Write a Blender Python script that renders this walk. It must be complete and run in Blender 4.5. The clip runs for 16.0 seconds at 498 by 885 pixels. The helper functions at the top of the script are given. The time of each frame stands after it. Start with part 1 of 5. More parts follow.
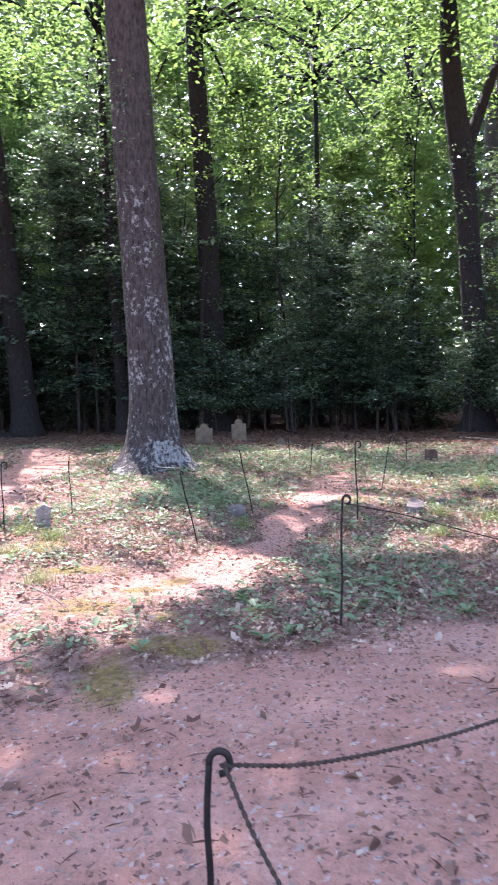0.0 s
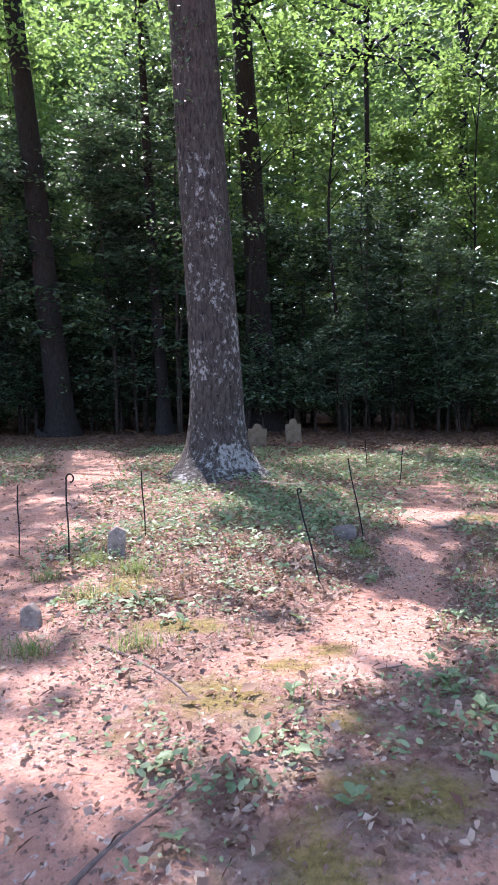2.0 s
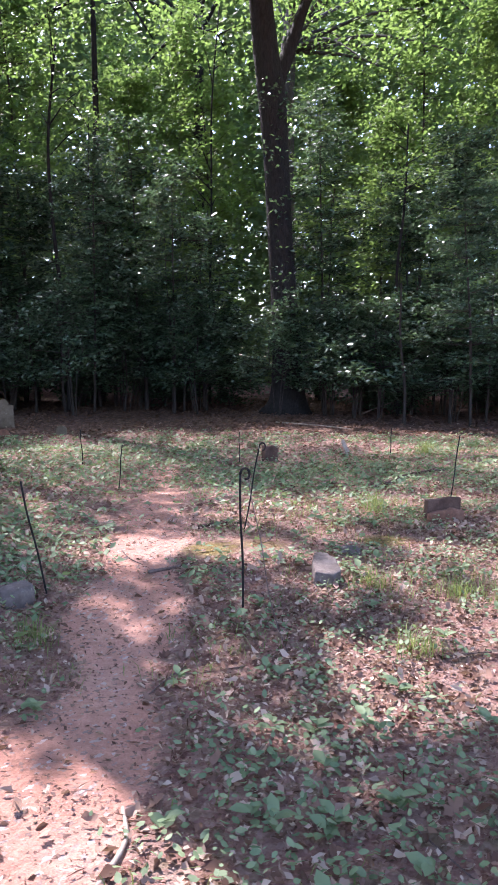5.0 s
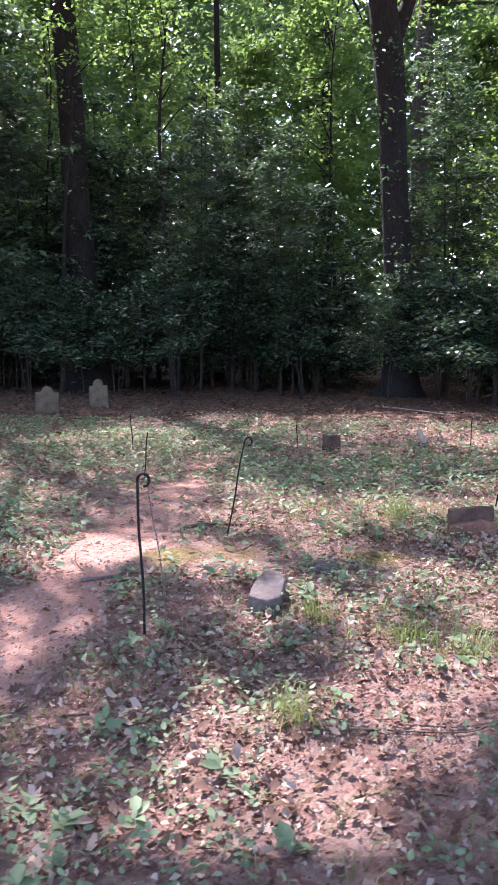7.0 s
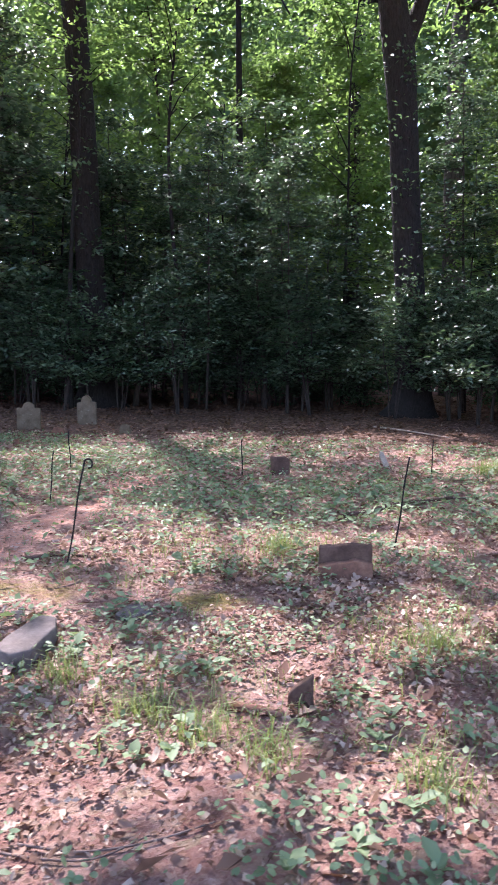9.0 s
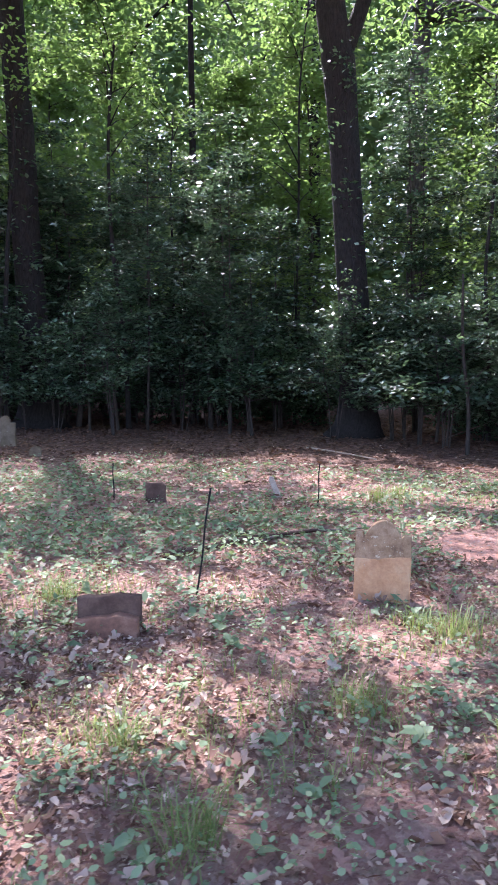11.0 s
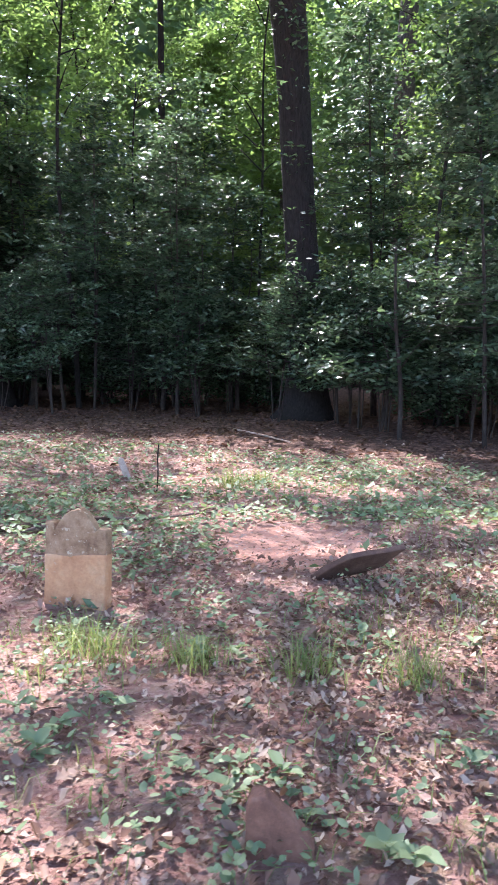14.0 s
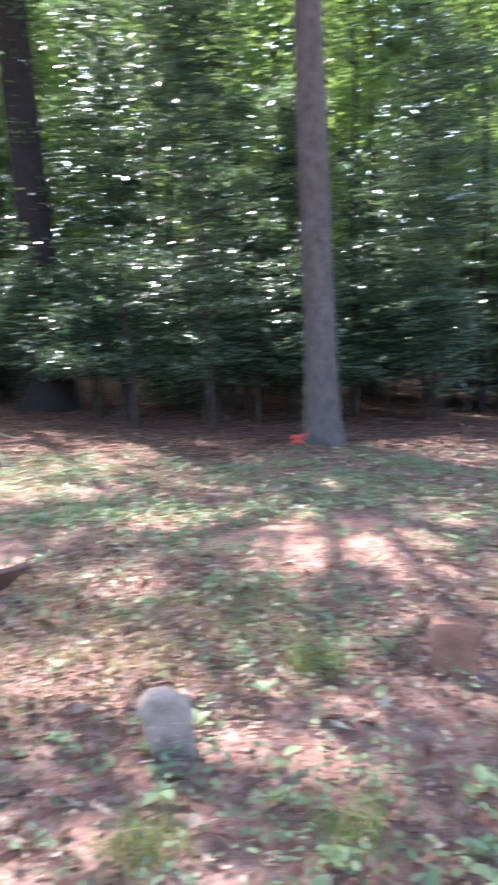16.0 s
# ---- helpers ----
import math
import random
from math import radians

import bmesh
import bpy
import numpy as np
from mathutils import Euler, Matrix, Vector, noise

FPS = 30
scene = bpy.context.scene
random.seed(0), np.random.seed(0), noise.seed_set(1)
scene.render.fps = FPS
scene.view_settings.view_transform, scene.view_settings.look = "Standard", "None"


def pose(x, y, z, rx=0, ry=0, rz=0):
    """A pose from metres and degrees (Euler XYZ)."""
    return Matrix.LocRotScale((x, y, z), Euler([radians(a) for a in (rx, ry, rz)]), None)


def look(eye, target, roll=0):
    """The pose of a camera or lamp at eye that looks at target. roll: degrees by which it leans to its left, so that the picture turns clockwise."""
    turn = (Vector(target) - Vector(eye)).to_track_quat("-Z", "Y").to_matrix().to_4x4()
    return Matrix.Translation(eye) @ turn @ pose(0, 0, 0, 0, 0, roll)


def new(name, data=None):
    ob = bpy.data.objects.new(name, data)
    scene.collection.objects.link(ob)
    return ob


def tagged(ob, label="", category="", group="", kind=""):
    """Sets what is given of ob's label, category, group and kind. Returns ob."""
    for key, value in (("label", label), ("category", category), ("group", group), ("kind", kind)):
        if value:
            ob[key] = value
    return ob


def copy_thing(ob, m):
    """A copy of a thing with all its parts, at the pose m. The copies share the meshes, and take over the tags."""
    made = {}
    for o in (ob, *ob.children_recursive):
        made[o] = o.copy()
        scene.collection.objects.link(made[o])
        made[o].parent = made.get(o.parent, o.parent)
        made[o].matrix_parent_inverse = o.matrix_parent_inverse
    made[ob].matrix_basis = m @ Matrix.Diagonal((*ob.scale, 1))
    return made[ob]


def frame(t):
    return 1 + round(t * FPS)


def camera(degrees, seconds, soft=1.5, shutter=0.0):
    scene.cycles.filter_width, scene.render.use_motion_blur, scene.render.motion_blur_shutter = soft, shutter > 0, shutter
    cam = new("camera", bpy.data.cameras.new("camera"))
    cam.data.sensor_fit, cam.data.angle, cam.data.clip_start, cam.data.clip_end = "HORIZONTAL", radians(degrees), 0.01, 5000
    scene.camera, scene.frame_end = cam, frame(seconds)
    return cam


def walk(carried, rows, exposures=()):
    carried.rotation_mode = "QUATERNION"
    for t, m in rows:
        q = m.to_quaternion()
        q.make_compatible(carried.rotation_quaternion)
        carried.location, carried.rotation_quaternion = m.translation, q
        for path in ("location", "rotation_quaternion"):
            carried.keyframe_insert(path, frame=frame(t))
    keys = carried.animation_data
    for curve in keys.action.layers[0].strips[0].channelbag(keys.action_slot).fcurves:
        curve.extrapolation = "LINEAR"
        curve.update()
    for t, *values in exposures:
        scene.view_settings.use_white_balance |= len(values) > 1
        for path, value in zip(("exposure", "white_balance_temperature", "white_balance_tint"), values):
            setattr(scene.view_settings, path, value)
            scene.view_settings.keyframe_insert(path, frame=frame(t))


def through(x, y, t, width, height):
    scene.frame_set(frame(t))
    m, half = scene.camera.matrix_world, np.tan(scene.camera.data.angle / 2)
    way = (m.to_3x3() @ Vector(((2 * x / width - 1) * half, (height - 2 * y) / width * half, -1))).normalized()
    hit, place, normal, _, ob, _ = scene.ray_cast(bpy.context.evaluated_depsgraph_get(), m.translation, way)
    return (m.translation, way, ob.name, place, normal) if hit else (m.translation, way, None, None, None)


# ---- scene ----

# ---- camera and walk ----
cam = camera(37.2, 16.0, soft=1.1, shutter=0.22)
PATH = [
    (0, (-0.378, 1.154, 1.417), (-0.29, 3.147, 1.271), -1.0),
    (0.5, (-0.632, 1.525, 1.392), (-0.655, 3.521, 1.266), 1.1),
    (1, (-0.908, 1.921, 1.402), (-0.911, 3.918, 1.288), -1.9),
    (1.5, (-1.086, 2.319, 1.377), (-1.087, 4.314, 1.244), -1.7),
    (2, (-1.172, 2.738, 1.396), (-1.14, 4.732, 1.247), -0.9),
    (2.5, (-1.216, 3.258, 1.423), (-0.973, 5.236, 1.261), -1.3),
    (3, (-1.181, 3.668, 1.429), (-0.798, 5.623, 1.248), -1.1),
    (3.5, (-1.013, 4.076, 1.461), (-0.598, 6.024, 1.281), -0.3),
    (4, (-0.87, 4.497, 1.455), (-0.255, 6.392, 1.28), 0.7),
    (4.5, (-0.72, 4.779, 1.503), (0.046, 6.619, 1.329), -0.8),
    (5, (-0.382, 4.942, 1.494), (0.316, 6.802, 1.265), 0.3),
    (5.2, (-0.234, 4.994, 1.491), (0.412, 6.868, 1.227), 0.5),
    (7.3, (1.437, 5.414, 1.542), (1.69, 7.376, 1.251), -0.2),
    (7.5, (1.618, 5.501, 1.534), (1.86, 7.465, 1.241), -0.4),
    (8, (1.978, 5.639, 1.53), (2.212, 7.605, 1.252), -0.6),
    (8.5, (2.385, 5.712, 1.512), (2.506, 7.692, 1.252), -0.3),
    (9, (2.786, 5.837, 1.474), (2.89, 7.82, 1.235), 0.3),
    (9.5, (3.196, 6.047, 1.463), (3.311, 8.03, 1.236), -0.4),
    (9.7, (3.343, 6.132, 1.46), (3.496, 8.114, 1.24), -0.6),
    (11.8, (4.827, 6.754, 1.434), (4.862, 8.746, 1.251), 1.5),
    (12, (4.963, 6.79, 1.433), (4.992, 8.781, 1.243), 2.0),
    (12.5, (5.278, 6.958, 1.382), (5.306, 8.949, 1.196), 2.0),
    (13, (5.607, 7.127, 1.356), (5.646, 9.12, 1.186), -0.1),
    (13.5, (5.951, 7.235, 1.334), (5.973, 9.225, 1.136), -0.1),
    (14, (6.241, 7.37, 1.305), (6.253, 9.357, 1.076), 0.7),
    (14.5, (6.495, 7.58, 1.299), (6.512, 9.567, 1.07), 0.7),
    (15, (6.691, 7.62, 1.31), (6.727, 9.604, 1.06), 1.5),
    (15.5, (6.963, 7.44, 1.419), (7.009, 9.418, 1.13), 1.9),
    (15.8, (7.112, 7.412, 1.473), (7.334, 9.377, 1.172), 0.3),
    (15.9, (7.174, 7.409, 1.473), (7.514, 9.357, 1.175), -0.2),
    (16, (7.275, 7.389, 1.471), (7.816, 9.293, 1.185), -0.6),
]
walk(cam, [(t, look(eye, target, roll)) for t, eye, target, roll in PATH], exposures=[(0, 2.80, 5880, 28), (1.5, 2.50, 5880, 24), (3, 2.43, 5880, 21), (5, 2.40, 5880, 26), (7.5, 2.60, 5880, 27), (8.0, 2.90, 5680, 27),
                                                                                 (8.5, 2.70, 5780, 27), (9.0, 2.55, 5880, 26), (9.5, 2.80, 5680, 27), (9.7, 2.60, 5780, 26), (11.8, 2.75, 5680, 27), (13, 2.65, 5880, 25),
                                                                                 (14.5, 3.05, 5880, 24), (15.5, 3.20, 5980, 22), (16, 3.25, 5980, 20)])

# ---- sky and sun ----
SUN_EL = radians(52)
SUN_AZ = math.atan2(-0.31, 0.95)
TO_SUN = Vector((math.sin(SUN_AZ) * math.cos(SUN_EL), math.cos(SUN_AZ) * math.cos(SUN_EL), math.sin(SUN_EL)))
world = bpy.data.worlds.new("sky")
scene.world = world
world.use_nodes = True
wn = world.node_tree
sky = wn.nodes.new("ShaderNodeTexSky")
sky.sky_type = "NISHITA"
sky.sun_disc = False
sky.sun_elevation = SUN_EL
sky.sun_rotation = SUN_AZ
sky.dust_density = 2.0
sky.ozone_density = 0.6
wn.links.new(sky.outputs[0], wn.nodes["Background"].inputs[0])
wn.nodes["Background"].inputs[1].default_value = 0.15
sun = new("sun", bpy.data.lights.new("sun", "SUN"))
sun.data.energy = 3.1
sun.data.angle = radians(0.5)
sun.data.color = (1.0, 0.94, 0.86)
sun.matrix_world = look((0, 0, 40), Vector((0, 0, 40)) - TO_SUN)


# ---- materials ----
def material(name, rough=0.8, spec=0.3):
    m = bpy.data.materials.new(name)
    m.use_nodes = True
    nt = m.node_tree
    bsdf = nt.nodes["Principled BSDF"]
    bsdf.inputs["Roughness"].default_value = rough
    bsdf.inputs["Specular IOR Level"].default_value = spec
    return m, nt, bsdf


def noise_node(nt, scale, detail=4.0, rough=0.6, coords=None, distortion=0.0):
    n = nt.nodes.new("ShaderNodeTexNoise")
    n.inputs["Scale"].default_value = scale
    n.inputs["Detail"].default_value = detail
    n.inputs["Roughness"].default_value = rough
    n.inputs["Distortion"].default_value = distortion
    if coords is not None:
        nt.links.new(coords, n.inputs["Vector"])
    return n.outputs[0]


def ramp(nt, fac, *stops):
    r = nt.nodes.new("ShaderNodeValToRGB")
    e = r.color_ramp.elements
    while len(e) < len(stops):
        e.new(0.5)
    for el, (pos, col) in zip(e, stops):
        el.position = pos
        el.color = (*col, 1) if len(col) == 3 else col
    nt.links.new(fac, r.inputs[0])
    return r.outputs[0]


def mix(nt, fac, a, b, mode="MIX"):
    n = nt.nodes.new("ShaderNodeMix")
    n.data_type = "RGBA"
    n.blend_type = mode
    for sock, val in ((n.inputs[0], fac), (n.inputs[6], a), (n.inputs[7], b)):
        if isinstance(val, (int, float)):
            sock.default_value = val
        elif isinstance(val, tuple):
            sock.default_value = (*val, 1)
        else:
            nt.links.new(val, sock)
    return n.outputs[2]


def maths(nt, op, a, b=0.0):
    n = nt.nodes.new("ShaderNodeMath")
    n.operation = op
    for sock, val in ((n.inputs[0], a), (n.inputs[1], b)):
        if isinstance(val, (int, float)):
            sock.default_value = val
        else:
            nt.links.new(val, sock)
    return n.outputs[0]


def bump(nt, bsdf, height, strength=0.5, dist=0.01):
    b = nt.nodes.new("ShaderNodeBump")
    b.inputs["Strength"].default_value = strength
    b.inputs["Distance"].default_value = dist
    nt.links.new(height, b.inputs["Height"])
    nt.links.new(b.outputs[0], bsdf.inputs["Normal"])


def coords_of(nt, kind="Object", stretch=None):
    c = nt.nodes.new("ShaderNodeTexCoord").outputs[kind]
    if stretch is None:
        return c
    mp = nt.nodes.new("ShaderNodeMapping")
    mp.inputs["Scale"].default_value = stretch
    nt.links.new(c, mp.inputs["Vector"])
    return mp.outputs[0]


def leaf_material(name, dark, mid, light, through, amount=0.35, rough=0.4, spec=0.5, coat=0.0):
    """Leaves: colour by leaf, gloss, and light that comes through."""
    m, nt, bsdf = material(name, rough, spec)
    bsdf.inputs["Coat Weight"].default_value = coat
    bsdf.inputs["Coat Roughness"].default_value = 0.18
    rnd = nt.nodes.new("ShaderNodeNewGeometry").outputs["Random Per Island"]
    col = ramp(nt, rnd, (0.0, dark), (0.55, mid), (1.0, light))
    big = noise_node(nt, 0.35, 2, 0.5, coords_of(nt, "Object"))
    col = mix(nt, 0.5, col, ramp(nt, big, (0.3, (0.55, 0.6, 0.55)), (0.7, (1.25, 1.2, 1.1))), "MULTIPLY")
    nt.links.new(col, bsdf.inputs["Base Color"])
    if amount > 0:
        tr = nt.nodes.new("ShaderNodeBsdfTranslucent")
        tcol = mix(nt, 0.75, col, through)
        nt.links.new(tcol, tr.inputs[0])
        ms = nt.nodes.new("ShaderNodeMixShader")
        ms.inputs[0].default_value = amount
        nt.links.new(bsdf.outputs[0], ms.inputs[1])
        nt.links.new(tr.outputs[0], ms.inputs[2])
        nt.links.new(ms.outputs[0], nt.nodes["Material Output"].inputs[0])
    return m


M_CANOPY = leaf_material("canopy leaves", (0.038, 0.08, 0.02), (0.06, 0.12, 0.028), (0.10, 0.155, 0.036), (0.29, 0.44, 0.105), 0.48, 0.5, 0.3)
M_HOLLY = leaf_material("understory leaves", (0.032, 0.06, 0.045), (0.065, 0.105, 0.078), (0.14, 0.185, 0.135), (0.17, 0.28, 0.10), 0.27, 0.24, 0.9, 0.7)
M_FAR = leaf_material("far leaves", (0.045, 0.075, 0.03), (0.065, 0.105, 0.04), (0.10, 0.14, 0.06), (0.27, 0.39, 0.13), 0.48, 0.6, 0.2)
M_WEED = leaf_material("ground leaves", (0.095, 0.14, 0.075), (0.165, 0.22, 0.12), (0.235, 0.28, 0.165), (0.24, 0.33, 0.11), 0.28, 0.55, 0.22)
M_GRASS = leaf_material("grass", (0.085, 0.13, 0.04), (0.14, 0.19, 0.06), (0.27, 0.28, 0.12), (0.28, 0.34, 0.08), 0.34, 0.5, 0.3)
M_DEAD = leaf_material("dead leaves", (0.085, 0.042, 0.03), (0.24, 0.145, 0.11), (0.5, 0.39, 0.31), (0.40, 0.25, 0.16), 0.18, 0.75, 0.15)
M_RUSSET = leaf_material("russet leaf", (0.30, 0.15, 0.09), (0.34, 0.17, 0.10), (0.38, 0.2, 0.12), (0.4, 0.2, 0.1), 0.15, 0.6, 0.25)
M_BROWN = leaf_material("brown leaves", (0.06, 0.03, 0.021), (0.13, 0.064, 0.042), (0.23, 0.14, 0.1), (0.25, 0.12, 0.06), 0.15, 0.7, 0.2)


def ground_material():
    m, nt, bsdf = material("clay ground", 0.92, 0.15)
    c = coords_of(nt, "Object")
    att = nt.nodes.new("ShaderNodeAttribute")
    att.attribute_name = "cover"
    sep = nt.nodes.new("ShaderNodeSeparateColor")
    nt.links.new(att.outputs["Color"], sep.inputs[0])
    bare, moss, forest = sep.outputs[0], sep.outputs[1], sep.outputs[2]
    broad = noise_node(nt, 1.1, 5, 0.6, c)
    fine = noise_node(nt, 26, 6, 0.7, c)
    grit = noise_node(nt, 140, 3, 0.7, c)
    clay = ramp(nt, broad, (0.25, (0.37, 0.185, 0.135)), (0.5, (0.48, 0.262, 0.195)), (0.75, (0.56, 0.345, 0.27)))
    clay = mix(nt, 0.55, clay, ramp(nt, fine, (0.3, (0.62, 0.6, 0.6)), (0.7, (1.25, 1.22, 1.2))), "MULTIPLY")
    clay = mix(nt, 0.35, clay, ramp(nt, grit, (0.3, (0.55, 0.5, 0.5)), (0.65, (1.2, 1.2, 1.2))), "MULTIPLY")
    soil = ramp(nt, fine, (0.3, (0.16, 0.07, 0.058)), (0.55, (0.30, 0.15, 0.12)), (0.75, (0.41, 0.24, 0.20)))
    vor = nt.nodes.new("ShaderNodeTexVoronoi")
    vor.inputs["Scale"].default_value = 17
    vor.inputs["Randomness"].default_value = 1.0
    warp = mix(nt, 0.12, c, noise_node(nt, 9, 3, 0.6, c))
    nt.links.new(warp, vor.inputs["Vector"])
    bits = nt.nodes.new("ShaderNodeSeparateColor")
    nt.links.new(vor.outputs["Color"], bits.inputs[0])
    chips = nt.nodes.new("ShaderNodeTexVoronoi")
    chips.inputs["Scale"].default_value = 58
    nt.links.new(warp, chips.inputs["Vector"])
    crumbs = nt.nodes.new("ShaderNodeSeparateColor")
    nt.links.new(chips.outputs["Color"], crumbs.inputs[0])
    clay = mix(nt, ramp(nt, crumbs.outputs[0], (0.86, (0, 0, 0)), (0.9, (0.75, 0.75, 0.75))), clay, ramp(nt, crumbs.outputs[1], (0.2, (0.10, 0.06, 0.05)), (0.9, (0.5, 0.42, 0.38))))
    soil = mix(nt, 0.35, soil, ramp(nt, crumbs.outputs[0], (0.0, (0.10, 0.045, 0.035)), (0.6, (0.24, 0.13, 0.10)), (1.0, (0.42, 0.33, 0.28))))
    litter = ramp(nt, bits.outputs[0], (0.0, (0.13, 0.07, 0.055)), (0.4, (0.24, 0.15, 0.12)), (0.75, (0.36, 0.26, 0.215)), (1.0, (0.15, 0.16, 0.09)))
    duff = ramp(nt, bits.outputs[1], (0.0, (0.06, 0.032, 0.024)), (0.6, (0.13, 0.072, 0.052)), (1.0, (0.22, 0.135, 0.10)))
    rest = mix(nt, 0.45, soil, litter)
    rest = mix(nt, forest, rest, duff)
    edge = maths(nt, "ADD", bare, maths(nt, "MULTIPLY", maths(nt, "SUBTRACT", fine, 0.5), 0.9))
    edge = ramp(nt, edge, (0.38, (0, 0, 0)), (0.62, (1, 1, 1)))
    col = mix(nt, edge, rest, clay)
    green = ramp(nt, fine, (0.3, (0.095, 0.07, 0.022)), (0.5, (0.2, 0.15, 0.046)), (0.8, (0.32, 0.24, 0.09)))
    medge = maths(nt, "ADD", moss, maths(nt, "MULTIPLY", maths(nt, "SUBTRACT", noise_node(nt, 9, 7, 0.8, c), 0.5), 1.9))
    medge = ramp(nt, medge, (0.42, (0, 0, 0)), (0.95, (0.9, 0.9, 0.9)))
    col = mix(nt, medge, col, green)
    nt.links.new(col, bsdf.inputs["Base Color"])
    h = maths(nt, "ADD", maths(nt, "MULTIPLY", fine, 1.0), maths(nt, "MULTIPLY", grit, 0.35))
    h = maths(nt, "ADD", h, maths(nt, "MULTIPLY", crumbs.outputs[2], 0.25))
    h = maths(nt, "ADD", h, maths(nt, "MULTIPLY", noise_node(nt, 8, 3, 0.6, c), 1.6))
    bump(nt, bsdf, h, 1.0, 0.03)
    return m


def bark_material(name, dark, mid, lichen, amount, furrow=9.0, upward=0.0):
    m, nt, bsdf = material(name, 0.9, 0.2)
    c = coords_of(nt, "Object")
    cs = coords_of(nt, "Object", (1, 1, 0.27))
    ridges = noise_node(nt, furrow * 2.2, 6, 0.65, cs, 0.4)
    fine = noise_node(nt, 45, 5, 0.7, cs)
    col = ramp(nt, ridges, (0.32, dark), (0.62, mid))
    col = mix(nt, 0.5, col, ramp(nt, fine, (0.3, (0.5, 0.5, 0.5)), (0.7, (1.3, 1.3, 1.3))), "MULTIPLY")
    spots = noise_node(nt, 13, 6, 0.75, coords_of(nt, "Object", (1, 1, 0.7)))
    zone = noise_node(nt, 1.3, 2, 0.5, c)
    f = maths(nt, "ADD", spots, maths(nt, "MULTIPLY", maths(nt, "SUBTRACT", zone, 0.5), 0.5))
    if upward:
        sep = nt.nodes.new("ShaderNodeSeparateXYZ")
        nt.links.new(c, sep.inputs[0])
        f = maths(nt, "SUBTRACT", f, maths(nt, "MULTIPLY", sep.outputs[2], upward))
    f = ramp(nt, f, (0.62 - amount, (0, 0, 0)), (0.72 - amount, (1, 1, 1)))
    col = mix(nt, maths(nt, "MULTIPLY", f, 0.8), col, mix(nt, fine, lichen, tuple(v * 0.55 for v in lichen)))
    nt.links.new(col, bsdf.inputs["Base Color"])
    bump(nt, bsdf, maths(nt, "ADD", ridges, maths(nt, "MULTIPLY", fine, 0.4)), 0.9, 0.03)
    return m


M_GROUND = ground_material()
M_OAK = bark_material("lichened oak bark", (0.013, 0.010, 0.009), (0.075, 0.06, 0.052), (0.38, 0.37, 0.35), 0.115, 11.0, 0.02)
M_BARK = bark_material("dark bark", (0.010, 0.0085, 0.008), (0.026, 0.022, 0.021), (0.05, 0.046, 0.04), -0.06, 11)
M_GREYBARK = bark_material("grey bark", (0.045, 0.038, 0.035), (0.11, 0.092, 0.085), (0.2, 0.19, 0.18), 0.0, 8)
M_STEM = bark_material("thin stems", (0.02, 0.016, 0.014), (0.06, 0.048, 0.041), (0.13, 0.13, 0.12), -0.04, 10)


def stone_material(name, low, mid, high, spots=None, scale=9.0, spot_at=0.6):
    m, nt, bsdf = material(name, 0.9, 0.2)
    c = coords_of(nt, "Object")
    a = noise_node(nt, scale, 6, 0.65, c)
    b = noise_node(nt, scale * 9, 5, 0.7, c)
    col = ramp(nt, a, (0.3, low), (0.5, mid), (0.72, high))
    col = mix(nt, 0.45, col, ramp(nt, b, (0.3, (0.6, 0.6, 0.6)), (0.7, (1.25, 1.25, 1.25))), "MULTIPLY")
    if spots is not None:
        s = noise_node(nt, scale * 2.6, 5, 0.7, c)
        col = mix(nt, ramp(nt, s, (spot_at, (0, 0, 0)), (spot_at + 0.06, (1, 1, 1))), col, spots)
    nt.links.new(col, bsdf.inputs["Base Color"])
    bump(nt, bsdf, maths(nt, "ADD", a, maths(nt, "MULTIPLY", b, 0.35)), 0.6, 0.012)
    return m


M_TABLET = stone_material("pale sandstone", (0.085, 0.06, 0.038), (0.135, 0.1, 0.068), (0.18, 0.14, 0.1), (0.22, 0.19, 0.15), 7, 0.62)
M_TAN = stone_material("tan sandstone", (0.34, 0.155, 0.075), (0.46, 0.245, 0.125), (0.52, 0.34, 0.2), (0.45, 0.39, 0.32), 5, 0.66)
M_LICHEN = stone_material("lichened stone face", (0.13, 0.075, 0.045), (0.27, 0.165, 0.095), (0.37, 0.25, 0.155), (0.42, 0.34, 0.24), 12, 0.6)
M_RUST = stone_material("brown stone", (0.10, 0.05, 0.035), (0.18, 0.09, 0.06), (0.27, 0.15, 0.10), (0.36, 0.25, 0.19), 8, 0.68)
M_SLATE = stone_material("dark slate", (0.055, 0.03, 0.022), (0.092, 0.054, 0.04), (0.15, 0.092, 0.07), None, 7)
M_GREYSTONE = stone_material("grey stone", (0.13, 0.095, 0.078), (0.23, 0.178, 0.148), (0.31, 0.25, 0.21), (0.38, 0.33, 0.28), 12, 0.58)
M_ROCK = stone_material("fieldstone", (0.08, 0.064, 0.056), (0.125, 0.1, 0.09), (0.18, 0.15, 0.135), (0.23, 0.2, 0.18), 9, 0.62)
M_WOOD = stone_material("weathered wood", (0.22, 0.165, 0.125), (0.33, 0.26, 0.205), (0.44, 0.36, 0.29), None, 12)
M_TWIG = stone_material("dead twigs", (0.08, 0.052, 0.042), (0.15, 0.105, 0.088), (0.25, 0.185, 0.155), None, 12)


